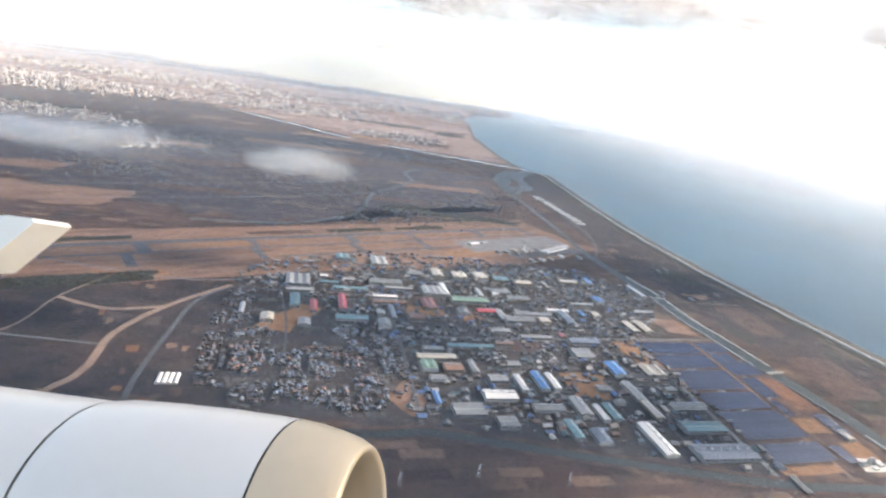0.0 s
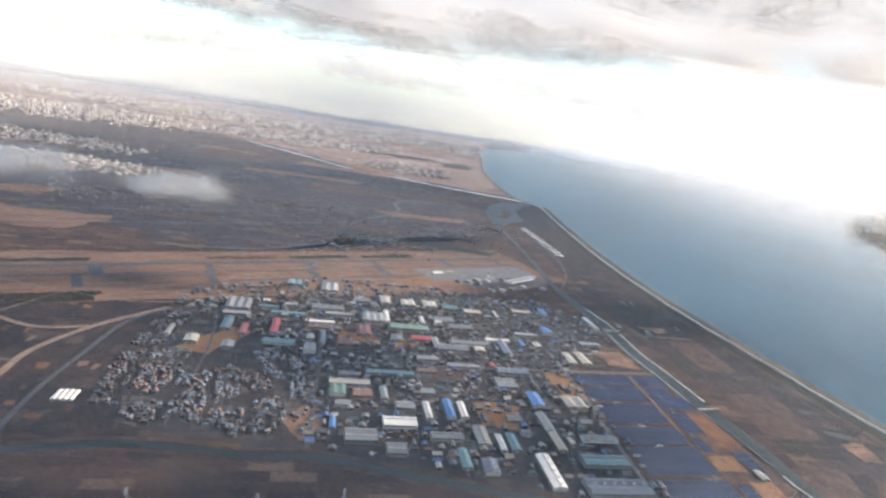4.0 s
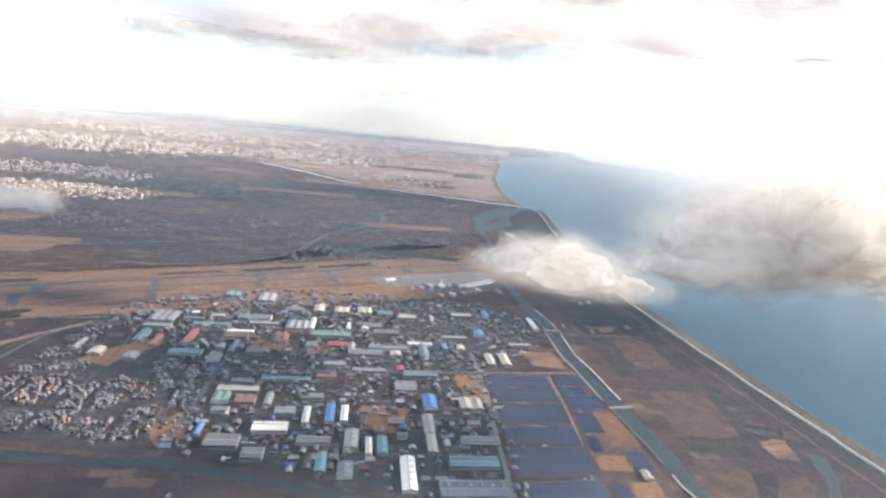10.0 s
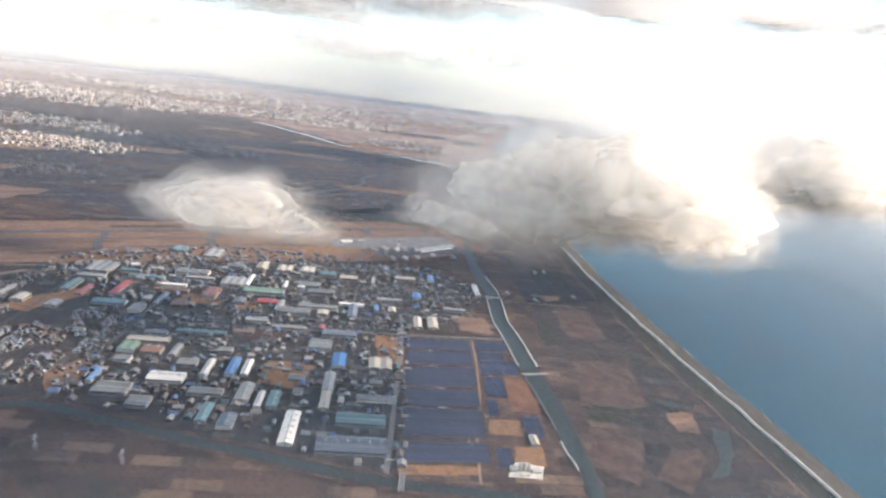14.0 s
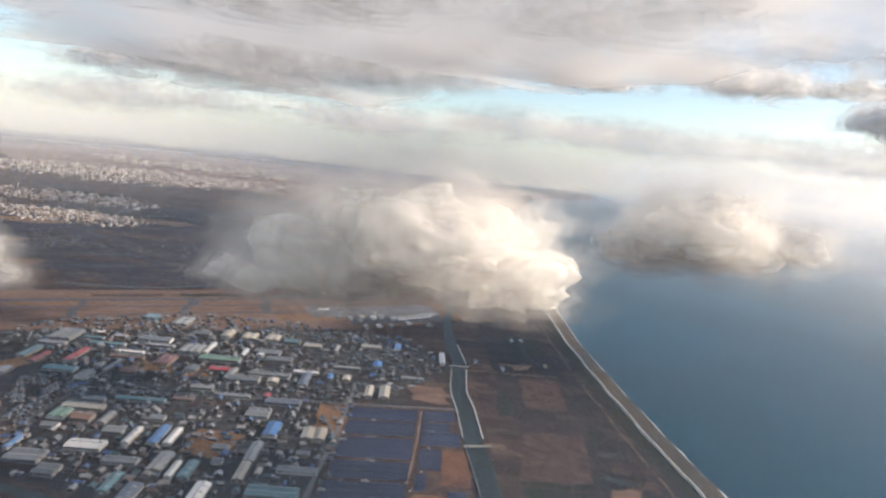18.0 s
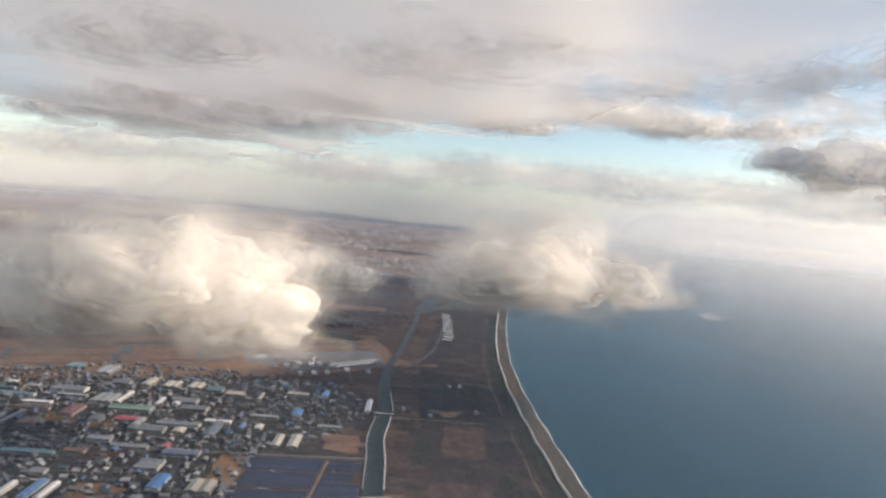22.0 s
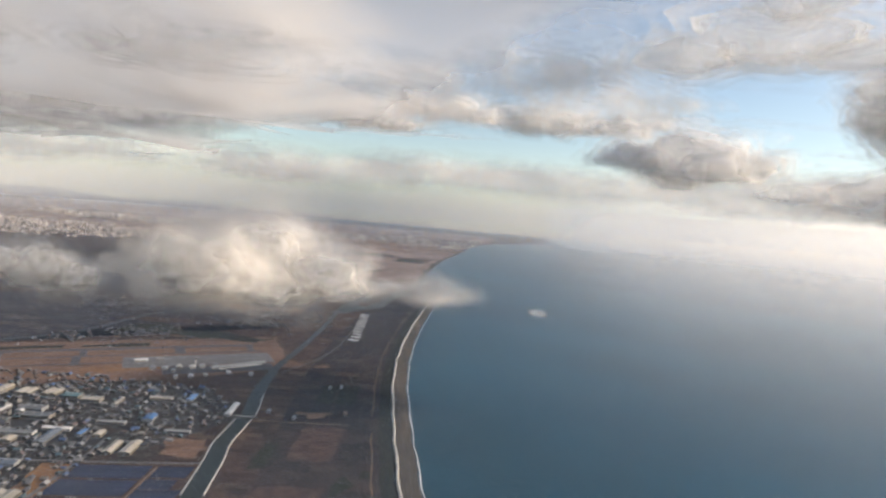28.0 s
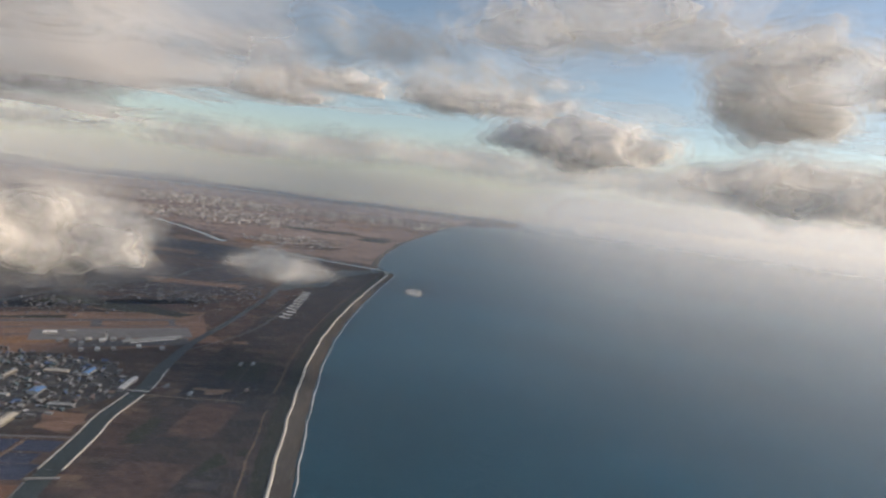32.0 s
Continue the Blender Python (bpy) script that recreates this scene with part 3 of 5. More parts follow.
road([(-110, 300), (-20, 322), (60, 345), (140, 372)], 1.4, z=0.105)
road([(-30, 262), (30, 280), (110, 306), (168, 326)], 1.5, OLD_ASPHALT, z=0.107)
road([(-6, 224), (50, 240), (128, 262)], 1.2, z=0.109)
road([(-40, 355), (40, 392), (110, 415)], 1.1, z=0.111)
road([(-190, 120), (-130, 179), (-134, 227), (-128, 264), (-112, 301)], 3.2, DIRT, "track", "wide tan earth track")
road([(-80, 120), (-104, 183), (-114, 234), (-119, 275), (-110, 300)], 2.2, ASPHALT, label="asphalt road between the fields", z=0.113)
road([(-260, 205), (-172, 213), (-134, 216)], 1.2, OLD_ASPHALT, label="pale farm road", z=0.115)
road([(-300, 310), (-228, 302), (-145, 299), (-110, 312)], 1.3, OLD_ASPHALT, label="pale road along the airfield", z=0.117)
road([(-200, 170), (-174, 216), (-177, 255), (-172, 292)], 1.0, DIRT, "track", "narrow earth track", 0.119)
road([(-177, 255), (-150, 250), (-128, 262)], 2.6, DIRT, "track", "tan earth track", 0.121)
road([(208, 262), (196, 330), (206, 372), (190, 440), (160, 560), (128, 690)], 0.7, SOIL, "track", "narrow track through the scrub", 0.15)
road([(148, 385), (178, 392), (214, 402)], 0.9, DIRT, "track", "narrow track to the shore", 0.151)
road([(126, 470), (140, 560), (120, 700)], 1.0, OLD_ASPHALT, label="road beside the canal", z=0.152)
for k in range(16):
    x0 = -300 - 55 * k
    road([(x0, 420 + 20 * k), (x0 + 160, 560 + 30 * k), (x0 + 330, 760 + 40 * k)], 1.2, rng.choice([SOIL, OLD_ASPHALT]), z=0.123 + 0.002 * k, label="far country road")


area("dark_fields", ragged([(-220.0, 229.0), (-181.0, 288.0), (-115.0, 306.0), (-97.0, 266.0), (-68.0, 181.0), (-127.0, 147.0)], 6, 8, 91), 0.035, SCRUB, "dark ploughed fields west of the town")
for k, (x, y) in enumerate([(-169.2, 280.4), (-156.4, 285.2), (-142.9, 255.1), (-142.6, 237.9), (-109.3, 186.3), (-90.2, 190.3), (-101.6, 223.4), (-150.4, 246.0), (-159.5, 243.3), (-147.3, 283.4), (-95.4, 180.6), (-105.4, 242.2), (-107.0, 223.8), (-120.1, 215.6), (-113.9, 198.4)]):
    w, d = rng.uniform(2.5, 5.5), rng.uniform(4, 9)
    pts = [(x + u * w * c - q * d * n, y + u * w * n + q * d * c) for c, n in ((math.cos(0.26), math.sin(0.26)),) for u, q in ((-0.5, -0.5), (0.5, -0.5), (0.5, 0.5), (-0.5, 0.5))]
    area("bare_lot", ragged(pts, 2.0, 4, 300 + k), 0.05 + 0.002 * k, (LAWN, RUSSET, SOIL)[k % 3], "bare tan lot among dark fields")


# ---- bridges ----
def bridge(x, y, a, span, w, label):
    top = tagged(new("bridge"), label, "bridge", "bridges over the canal")
    top.matrix_basis = turned(x, y, a)
    v, f = boxes([(-span / 2, span / 2, -w / 2, w / 2, 0.55, 0.8)])
    mesh("deck", v, f, OLD_ASPHALT, top)
    for s in (-1, 1):
        v, f = boxes([(-span / 2, span / 2, s * w / 2 - 0.06, s * w / 2 + 0.06, 0.8, 1.05)])
        mesh("parapet", v, f, CONCRETE, top)
    for k in (-0.25, 0.0, 0.25):
        v, f = boxes([(span * k - 0.15, span * k + 0.15, -w / 2 + 0.1, w / 2 - 0.1, 0.0, 0.55)])
        mesh("pier", v, f, CONCRETE, top)


bridge(181.8, 287, 24, 13, 1.1, "pale concrete road bridge over the canal")
bridge(152, 389, 16, 13, 1.1, "slender concrete bridge over the canal")
bridge(74, 752, 20, 16, 1.4, "far concrete bridge near the river mouth")
bridge(140, 188, -80, 10, 1.8, "grey concrete bridge over the small river")


# ---- buildings ----
def gable(w, d, h, rise, eave=0.12):
    """A ridged roof along y, open below, with some thickness."""
    x, y, t = w / 2 + eave, d / 2 + eave, 0.1
    v = [(-x, -y, h), (0, -y, h + rise), (x, -y, h), (-x, y, h), (0, y, h + rise), (x, y, h)]
    v += [(p[0], p[1], p[2] + t) for p in v]
    f = [(6, 7, 10, 9), (7, 8, 11, 10), (0, 3, 4, 1), (1, 4, 5, 2), (0, 6, 9, 3), (2, 5, 11, 8), (0, 1, 7, 6), (1, 2, 8, 7), (3, 9, 10, 4), (4, 10, 11, 5)]
    return v, f


def gabled_walls(w, d, h, rise):
    x, y = w / 2, d / 2
    v = [(-x, -y, 0), (x, -y, 0), (x, y, 0), (-x, y, 0), (-x, -y, h), (x, -y, h), (x, y, h), (-x, y, h), (0, -y, h + rise), (0, y, h + rise)]
    return v, [(0, 1, 5, 8, 4), (1, 2, 6, 5), (2, 3, 7, 9, 6), (3, 0, 4, 7)]


WORDS = {"white": "white", "pale": "pale grey", "grey": "grey", "slate": "blue-grey", "teal": "teal", "blue": "bright blue", "green": "pale green", "red": "red", "maroon": "maroon", "rust": "rust-brown", "cream": "cream"}
TAKEN = []
hall_rng = random.Random(11)


def hall(x, y, w, d, h, colour, turn=15.0):
    """A factory hall or store with a low ridged sheet roof, doors and a band of windows."""
    r = hall_rng
    long = d >= w
    a = turn if long else turn + 90
    if not long:
        w, d = d, w
    TAKEN.append((x, y, max(w, d) * 0.5 + 1.0, radians(a), w, d))
    size = "long narrow" if d > 3 * w else "large" if w * d > 90 else "small"
    top = tagged(new("factory_hall"), f"{size} factory hall with a {WORDS[colour]} sheet roof", "factory hall", "halls of the industrial town")
    top.matrix_basis = turned(x, y, a)
    skin = WALL[{"white": "white", "cream": "beige", "pale": "pale", "rust": "beige"}.get(colour, r.choice(["pale", "white", "beige", "grey"]))]
    bays = 1 if w < 7 else 2 if w < 11 else 3
    rise = 0.10 * w / bays + 0.12
    for b in range(bays):
        cx = (b - (bays - 1) / 2) * w / bays
        v, f = gabled_walls(w / bays - 0.01, d, h, rise)
        mesh("wall", [(p[0] + cx, p[1], p[2]) for p in v], f, skin, top)
        v, f = gable(w / bays, d, h, rise, 0.12 if bays == 1 else 0.0)
        roof = mesh("roof", [(p[0] + cx, p[1], p[2]) for p in v], f, ROOF[colour], top)
        v, f = boxes([(cx - 0.16, cx + 0.16, -d / 2, d / 2, h + rise + 0.06, h + rise + 0.2)])
        mesh("ridge_cap", v, f, ROOF["pale" if colour in ("white", "cream") else "grey"], roof)
    for k in range(max(1, int(w / 3))):
        cx = (k + 0.5) * w / max(1, int(w / 3)) - w / 2
        v, f = boxes([(cx - 0.4, cx + 0.4, -d / 2 - 0.06, -d / 2 + 0.05, 0, min(0.85, h - 0.3))])
        mesh("roller_door", v, f, STEEL, top)
    for s in (-1, 1):
        v, f = boxes([(s * w / 2 - 0.05, s * w / 2 + 0.05, -d / 2 + 0.5, d / 2 - 0.5, h * 0.62, h * 0.8)])
        mesh("window_band", v, f, GLASS, top)
    if d > 8 and r.random() < 0.6:
        for k in range(int(d / 4)):
            cy = -d / 2 + 2 + 4 * k
            v, f = boxes([(w / bays * 0.1, w / bays * 0.3, cy - 0.25, cy + 0.25, h + rise * 0.75, h + rise * 0.75 + 0.32)])
            mesh("roof_vent", v, f, STEEL, top)
    return top


hall(-81, 322, 13.8, 17.9, 1.7, "grey")
hall(-76, 308, 14.9, 4.6, 1.3, "pale")
hall(-69, 336, 4.3, 3.2, 1.3, "white")
hall(-54, 336, 7.0, 4.6, 1.3, "pale")
hall(-64, 326, 11.3, 3.2, 1.3, "teal")
hall(-50, 321, 20.4, 3.2, 1.3, "teal")
hall(-74, 291, 4.9, 17.1, 1.3, "teal")
hall(-63, 287, 3.4, 14.9, 1.3, "red")
hall(-50, 298, 4.0, 21.0, 1.3, "red")
hall(-41, 279, 16.1, 5.5, 1.3, "teal")
hall(-80, 264, 6.1, 8.7, 1.7, "cream")
hall(-62, 265, 5.8, 7.7, 1.3, "pale")
hall(-42, 380, 10.8, 17.3, 1.7, "pale")
hall(-66, 378, 8.9, 10.5, 1.7, "teal")
hall(-32, 340, 19.3, 6.9, 1.7, "grey")
hall(-29, 316, 14.1, 3.2, 1.3, "white")
hall(-23, 333, 16.7, 3.2, 1.3, "pale")
hall(-25, 308, 18.7, 3.2, 1.3, "rust")
hall(-3, 336, 12.6, 14.1, 1.7, "pale")
hall(4, 343, 2.9, 19.4, 1.3, "white")
hall(-4, 313, 8.1, 14.9, 1.7, "maroon")
hall(20, 330, 23.1, 7.6, 1.7, "green")
hall(29, 316, 10.9, 5.6, 1.3, "red")
hall(16, 309, 6.4, 7.3, 1.7, "grey")
hall(-9, 292, 8.5, 7.9, 1.7, "rust")
hall(-16, 364, 10.6, 6.5, 1.7, "grey")
hall(-2, 372, 6.4, 14.1, 1.7, "cream")
hall(13, 374, 9.5, 11.2, 1.7, "cream")
hall(27, 379, 9.0, 11.3, 1.7, "cream")
hall(41, 379, 10.5, 7.7, 1.7, "teal")
hall(56, 378, 11.3, 6.4, 1.7, "cream")
hall(4, 248, 18.3, 4.6, 1.3, "cream")
hall(20, 265, 23.1, 3.2, 1.3, "teal")
hall(2, 256, 10.0, 3.2, 1.3, "grey")
hall(1, 238, 7.0, 8.7, 1.7, "green")
hall(12, 239, 8.3, 6.5, 1.7, "rust")
hall(21, 243, 3.1, 11.3, 1.3, "pale")
hall(6, 228, 6.7, 3.7, 1.3, "grey")
hall(32, 235, 8.3, 5.4, 1.3, "grey")
hall(42, 234, 2.8, 14.0, 1.3, "white")
hall(51, 239, 3.7, 16.0, 1.3, "blue")
hall(57, 240, 3.1, 13.7, 1.3, "white")
hall(6, 211, 2.2, 9.4, 1.3, "blue")
hall(19, 205, 12.7, 8.6, 1.7, "grey")
hall(32, 220, 13.8, 6.9, 1.7, "white")
hall(52, 216, 13.1, 4.7, 1.3, "grey")
hall(66, 221, 5.4, 13.9, 1.3, "pale")
hall(74, 218, 2.4, 11.5, 1.3, "white")
hall(79, 220, 4.1, 12.3, 1.3, "teal")
hall(60, 202, 3.8, 12.5, 1.3, "teal")
hall(70, 200, 5.6, 9.1, 1.3, "slate")
hall(93, 204, 5.4, 21.2, 1.3, "white")
hall(118, 201, 25.4, 9.5, 1.7, "slate")
hall(116, 218, 19.2, 7.0, 1.7, "teal")
hall(117, 236, 15.9, 4.0, 1.3, "grey")
hall(98, 227, 3.8, 13.6, 1.3, "cream")
hall(104, 229, 2.2, 4.9, 1.3, "cream")
hall(94, 242, 4.5, 16.0, 1.3, "pale")
hall(91, 263, 6.0, 13.0, 1.3, "blue")
hall(110, 266, 10.8, 11.0, 1.7, "cream")
hall(115, 324, 4.4, 14.7, 1.3, "cream")
hall(123, 327, 5.5, 15.8, 1.3, "cream")
hall(81, 292, 17.1, 5.7, 1.3, "slate")
hall(77, 275, 10.6, 9.9, 1.7, "grey")
hall(70, 295, 3.1, 4.9, 1.3, "red")
hall(57, 322, 22.3, 4.6, 1.3, "grey")
hall(48, 309, 17.4, 6.6, 1.7, "grey")
hall(63, 314, 5.7, 6.0, 1.3, "cream")
hall(73, 334, 14.1, 3.2, 1.3, "white")
hall(77, 324, 5.1, 19.2, 1.3, "slate")
hall(91, 352, 15.3, 3.2, 1.3, "pale")
hall(88, 334, 2.5, 7.9, 1.3, "blue")
hall(97, 336, 4.2, 6.8, 1.3, "cream")
hall(105, 366, 5.4, 8.9, 1.3, "blue")
hall(106, 405, 3.8, 11.5, 1.3, "blue")
hall(90, 397, 13.4, 4.8, 1.3, "cream")
hall(72, 381, 2.2, 12.8, 1.3, "cream")
hall(39, 353, 12.7, 7.5, 1.7, "grey")
hall(50, 345, 15.2, 7.0, 1.7, "grey")
hall(26, 346, 2.4, 11.5, 1.3, "white")
hall(36, 348, 4.1, 5.2, 1.3, "white")
hall(55, 288, 17.4, 3.2, 1.3, "pale")
hall(131, 354, 13.3, 3.2, 1.3, "pale")
hall(36, 290, 11.2, 4.1, 1.3, "pale")
hall(37, 274, 9.4, 3.2, 1.3, "rust")
hall(40, 252, 6.3, 4.3, 1.3, "grey")
hall(183, 229, 3.1, 6, 1.0, "cream")
hall(34, 200, 7.9, 7.1, 1.7, "grey")
hall(139, 397, 3.3, 21.3, 1.3, "white")
hall(80, 240, 6.6, 4.4, 1.3, "grey")
hall(113, 249, 5.6, 3.5, 1.3, "grey")
hall(85, 230, 4.0, 3.3, 1.3, "grey")
hall(38, 313, 3.6, 14.4, 1.3, "pale")
hall(-28, 291, 4.0, 5.5, 1.3, "pale")
hall(-95, 271, 2.3, 13.3, 1.3, "pale")
hall(-24, 277, 6.2, 9.1, 1.7, "grey")
hall(-22, 294, 2.6, 18.1, 1.3, "slate")


# ---- airport buildings ----
def terminal():
    top = tagged(new("airport_terminal"), "long low airport terminal with a white curved roof", "terminal", "")
    top.matrix_basis = turned(93, 486, 52)
    n, w, d, h = 12, 42, 4.6, 1.2
    v, f = boxes([(-w / 2, w / 2, -d / 2, d / 2, 0, h)])
    mesh("wall", v, f, WALL["pale"], top)
    v, f = [], []
    for i in range(n + 1):
        s = i / n * 2 - 1
        y, z = s * (d / 2 + 0.5), h + 0.7 * (1 - s * s)
        v += [(-w / 2 - 0.5, y, z), (w / 2 + 0.5, y, z), (-w / 2 - 0.5, y, z + 0.2), (w / 2 + 0.5, y, z + 0.2)]
        if i:
            k = 4 * i
            f += [(k - 2, k - 1, k + 3, k + 2), (k - 4, k, k + 1, k - 3), (k - 4, k - 2, k + 2, k), (k - 3, k + 1, k + 3, k - 1)]
    mesh("roof", v, f, ROOF["pale"], top)
    v, f = boxes([(-w / 2 + 1, w / 2 - 1, -d / 2 - 0.08, -d / 2 + 0.05, 0.3, 1.0)])
    mesh("glass_front", v, f, GLASS, top)
    for k in (-15, 0, 15):
        v, f = boxes([(k - 0.4, k + 0.4, d / 2, d / 2 + 4.0, 0.5, 0.9)])
        mesh("boarding_bridge", v, f, STEEL, top)
    v, f = boxes([(-w / 2 + 4, w / 2 - 4, -d / 2 - 2.4, -d / 2 - 0.4, 0.7, 0.85)])
    mesh("canopy", v, f, ROOF["white"], top)


terminal()


def tower():
    top = tagged(new("control_tower"), "slim pale airport control tower with a glass cab", "tower", "")
    top.matrix_basis = turned(66, 470, 38)
    v, f = boxes([(-0.5, 0.5, -0.5, 0.5, 0, 6)])
    mesh("shaft", v, f, WALL["white"], top)
    v = [(-0.7, -0.7, 6), (0.7, -0.7, 6), (0.7, 0.7, 6), (-0.7, 0.7, 6), (-1, -1, 7), (1, -1, 7), (1, 1, 7), (-1, 1, 7)]
    mesh("cab", v, BOX, GLASS, top)
    v, f = boxes([(-1.1, 1.1, -1.1, 1.1, 7, 7.2)])
    mesh("cab_roof", v, f, WALL["pale"], top)


tower()
hall(24, 464, 5, 9, 1.6, "white", 128)
hall(33, 474, 3.5, 6, 1.3, "pale", 128)
for k, (a, c) in enumerate(((312, "grey"), (320, "pale"), (330, "cream"), (339, "white"), (346, "pale"), (356, "grey"))):
    px, py = field(a, 328 - 2 * (k % 2))
    hall(px, py, 4, 5 + k % 3, 1.4, c, 38)
for x, y, c in ((70, 440, "pale"), (78, 446, "white"), (86, 452, "cream"), (96, 466, "white"), (112, 470, "pale"), (60, 452, "grey")):
    hall(x, y, 3, 5, 1.3, c, 38)
for x, y, c in ((177, 465, "grey"), (179, 399, "pale"), (205, 419, "rust"), (184, 470, "grey"), (160, 404, "grey")):
    hall(x, y, 2.2, 4.5, 0.9, c, 15)

# ---- solar farm ----
S0, SX, SY = Vector((114.5, 303)), Vector((55, 18)), Vector((23.5, -111))


def solar(s0, s1, t0, t1):
    top = tagged(new("solar_array"), "block of dark blue solar panels in rows", "solar panels", "blocks of the solar farm")
    o = S0 + SX * s0 + SY * t0
    top.location = (o.x, o.y, 0)
    a, b = SX * (s1 - s0), SY * (t1 - t0)
    n = max(2, int(b.length / 1.25))
    k = b.normalized() * 0.96
    for i in range(n):
        p = b * (i / n)
        v = []
        for q, z in ((p, 0.62), (p + k, 0.22)):
            for e in (q, q + a):
                v += [(e.x, e.y, z), (e.x, e.y, z - 0.08)]
        mesh("panel_strip", v, [(0, 4, 6, 2), (1, 3, 7, 5), (0, 2, 3, 1), (4, 5, 7, 6), (0, 1, 5, 4), (2, 6, 7, 3)], PANEL, top)
    posts = []
    for i in range(0, n, 2):
        for j in range(0, int(a.length), 4):
            q = b * (i / n) + a.normalized() * j + k * 0.5
            posts.append((q.x - 0.05, q.x + 0.05, q.y - 0.05, q.y + 0.05, 0, 0.36))
    v, f = boxes(posts)
    mesh("posts", v, f, STEEL, top)


area("solar_ground", ragged([(112, 307), (164, 326), (176, 282), (187, 246), (194, 212), (137, 190)], 1.5, 6, 2), 0.09, SOIL, "brown ground of the solar farm")
for t0, t1 in ((0.0, 0.115), (0.135, 0.26), (0.285, 0.45), (0.475, 0.6), (0.62, 0.8), (0.83, 0.94)):
    solar(0.0, 0.57, t0, t1)
for s0, s1, t0, t1 in ((0.62, 0.9, 0.0, 0.1), (0.62, 0.86, 0.12, 0.2), (0.62, 0.95, 0.21, 0.33), (0.63, 0.8, 0.36, 0.52), (0.62, 0.7, 0.55, 0.66), (0.86, 0.99, 0.66, 0.8), (0.62, 0.72, 0.86, 0.96)):
    solar(s0, s1, t0, t1)
for s0, s1, t0, t1, m in ((0.61, 0.84, 0.68, 0.78, ORANGE), (0.0, 0.5, 0.955, 1.0, ORANGE), (0.75, 0.95, 0.84, 0.95, ORANGE), (0.8, 1.02, 0.36, 0.62, RUSSET)):
    c = [S0 + SX * s + SY * t for s, t in ((s0, t0), (s1, t0), (s1, t1), (s0, t1))]
    area("reed_patch", ragged([(p.x, p.y) for p in c], 1.5, 5, s0), 0.13, m, "patch of orange dead reeds")
road([(147.5, 314), (154.5, 280), (160, 245), (161.5, 222), (166, 196)], 1.0, DIRT, "track", "earth track through the solar farm", 0.155)
huts = tagged(new("inverter_huts"), "small white inverter huts among the panels", "hut", kind="stuff")
items = []
for s, t in ((0.2, 0.12), (0.22, 0.125), (0.2, 0.27), (0.23, 0.272), (0.26, 0.275), (0.25, 0.46), (0.28, 0.462), (0.3, 0.465), (0.26, 0.61), (0.3, 0.61), (0.28, 0.605), (0.7, 0.11), (0.72, 0.205), (0.7, 0.345), (0.66, 0.53), (0.45, 0.82), (0.47, 0.84), (0.6, 0.66)):
    p = S0 + SX * s + SY * t
    items.append((p.x - 0.35, p.x + 0.35, p.y - 0.25, p.y + 0.25, 0, 0.5))
v, f = boxes(items)
mesh("hut_boxes", v, f, WALL["white"], huts)


def plant():
    """A cement works: silos, hoppers and a pale yard."""
    area("yard", ragged([(174, 203), (187, 206), (188, 214), (177, 213)], 1, 5, 1), 0.16, CONCRETE, "pale dusty yard of the works")
    top = tagged(new("cement_works"), "pale cement works with silos and sheds", "works", "")
    top.matrix_basis = turned(180, 209, 20)
    for k, (x, y, r, h) in enumerate(((-1.5, 0, 0.7, 3.2), (0.2, 0.4, 0.7, 3.2), (1.9, 0.2, 0.6, 2.4))):
        bm = bmesh.new()
        bmesh.ops.create_cone(bm, cap_ends=True, segments=16, radius1=r, radius2=r, depth=h, matrix=Matrix.Translation((x, y, h / 2)))
        bmesh.ops.create_cone(bm, cap_ends=True, segments=16, radius1=r, radius2=0.1, depth=0.5, matrix=Matrix.Translation((x, y, h + 0.25)))
        me = bpy.data.meshes.new("silo")
        bm.to_mesh(me)
        bm.free()
        me.materials.append(WALL["white"])
        new("silo", me).parent = top
    for x0, x1, y0, y1, h in ((-5, -2.6, -1, 1.4, 1.4), (2.8, 6, -2, 0, 1.1), (-2, 1, -3.4, -2, 1.0)):
        v, f = boxes([(x0, x1, y0, y1, 0, h)])
        mesh("shed", v, f, WALL["white"], top)
    v = [(-2.6, 0.2, 1.2), (-2.6, 0.5, 1.2), (1.9, 0.2, 3.0), (1.9, 0.5, 3.0), (-2.6, 0.2, 1.5), (-2.6, 0.5, 1.5), (1.9, 0.2, 3.3), (1.9, 0.5, 3.3)]
    mesh("conveyor", v, [(0, 2, 6, 4), (1, 5, 7, 3), (4, 6, 7, 5), (0, 1, 3, 2)], STEEL, top)


plant()


# ---- greenhouses ----
def greenhouse(x, y, a, w, d):
    top = tagged(new("greenhouse"), "long arched greenhouse of pale plastic film", "greenhouse", "greenhouses near the shore")
    top.matrix_basis = turned(x, y, a)
    v, f = [], []
    for i in range(9):
        t = math.pi * i / 8
        v += [(-w / 2 * math.cos(t), -d / 2, 0.75 * math.sin(t)), (-w / 2 * math.cos(t), d / 2, 0.75 * math.sin(t))]
        if i:
            f.append((2 * i - 2, 2 * i, 2 * i + 1, 2 * i - 1))
    mesh("film", v, f + [tuple(range(0, 18, 2))[::-1], tuple(range(1, 18, 2))], ROOF["white"], top, smooth=False)
    v, f = boxes([(-0.3, 0.3, -d / 2 - 0.04, -d / 2 + 0.03, 0, 0.6)])
    mesh("door", v, f, STEEL, top)


for k in range(11):
    for j in range(2):
        greenhouse(139 - 3.2 * k + 5 * j + (k % 3), 620 + 13.5 * k, 105, 3.4, 5.2)
for k in range(4):
    greenhouse(-99 + 2.0 * k, 197 + 0.5 * k, 15, 1.8, 8)


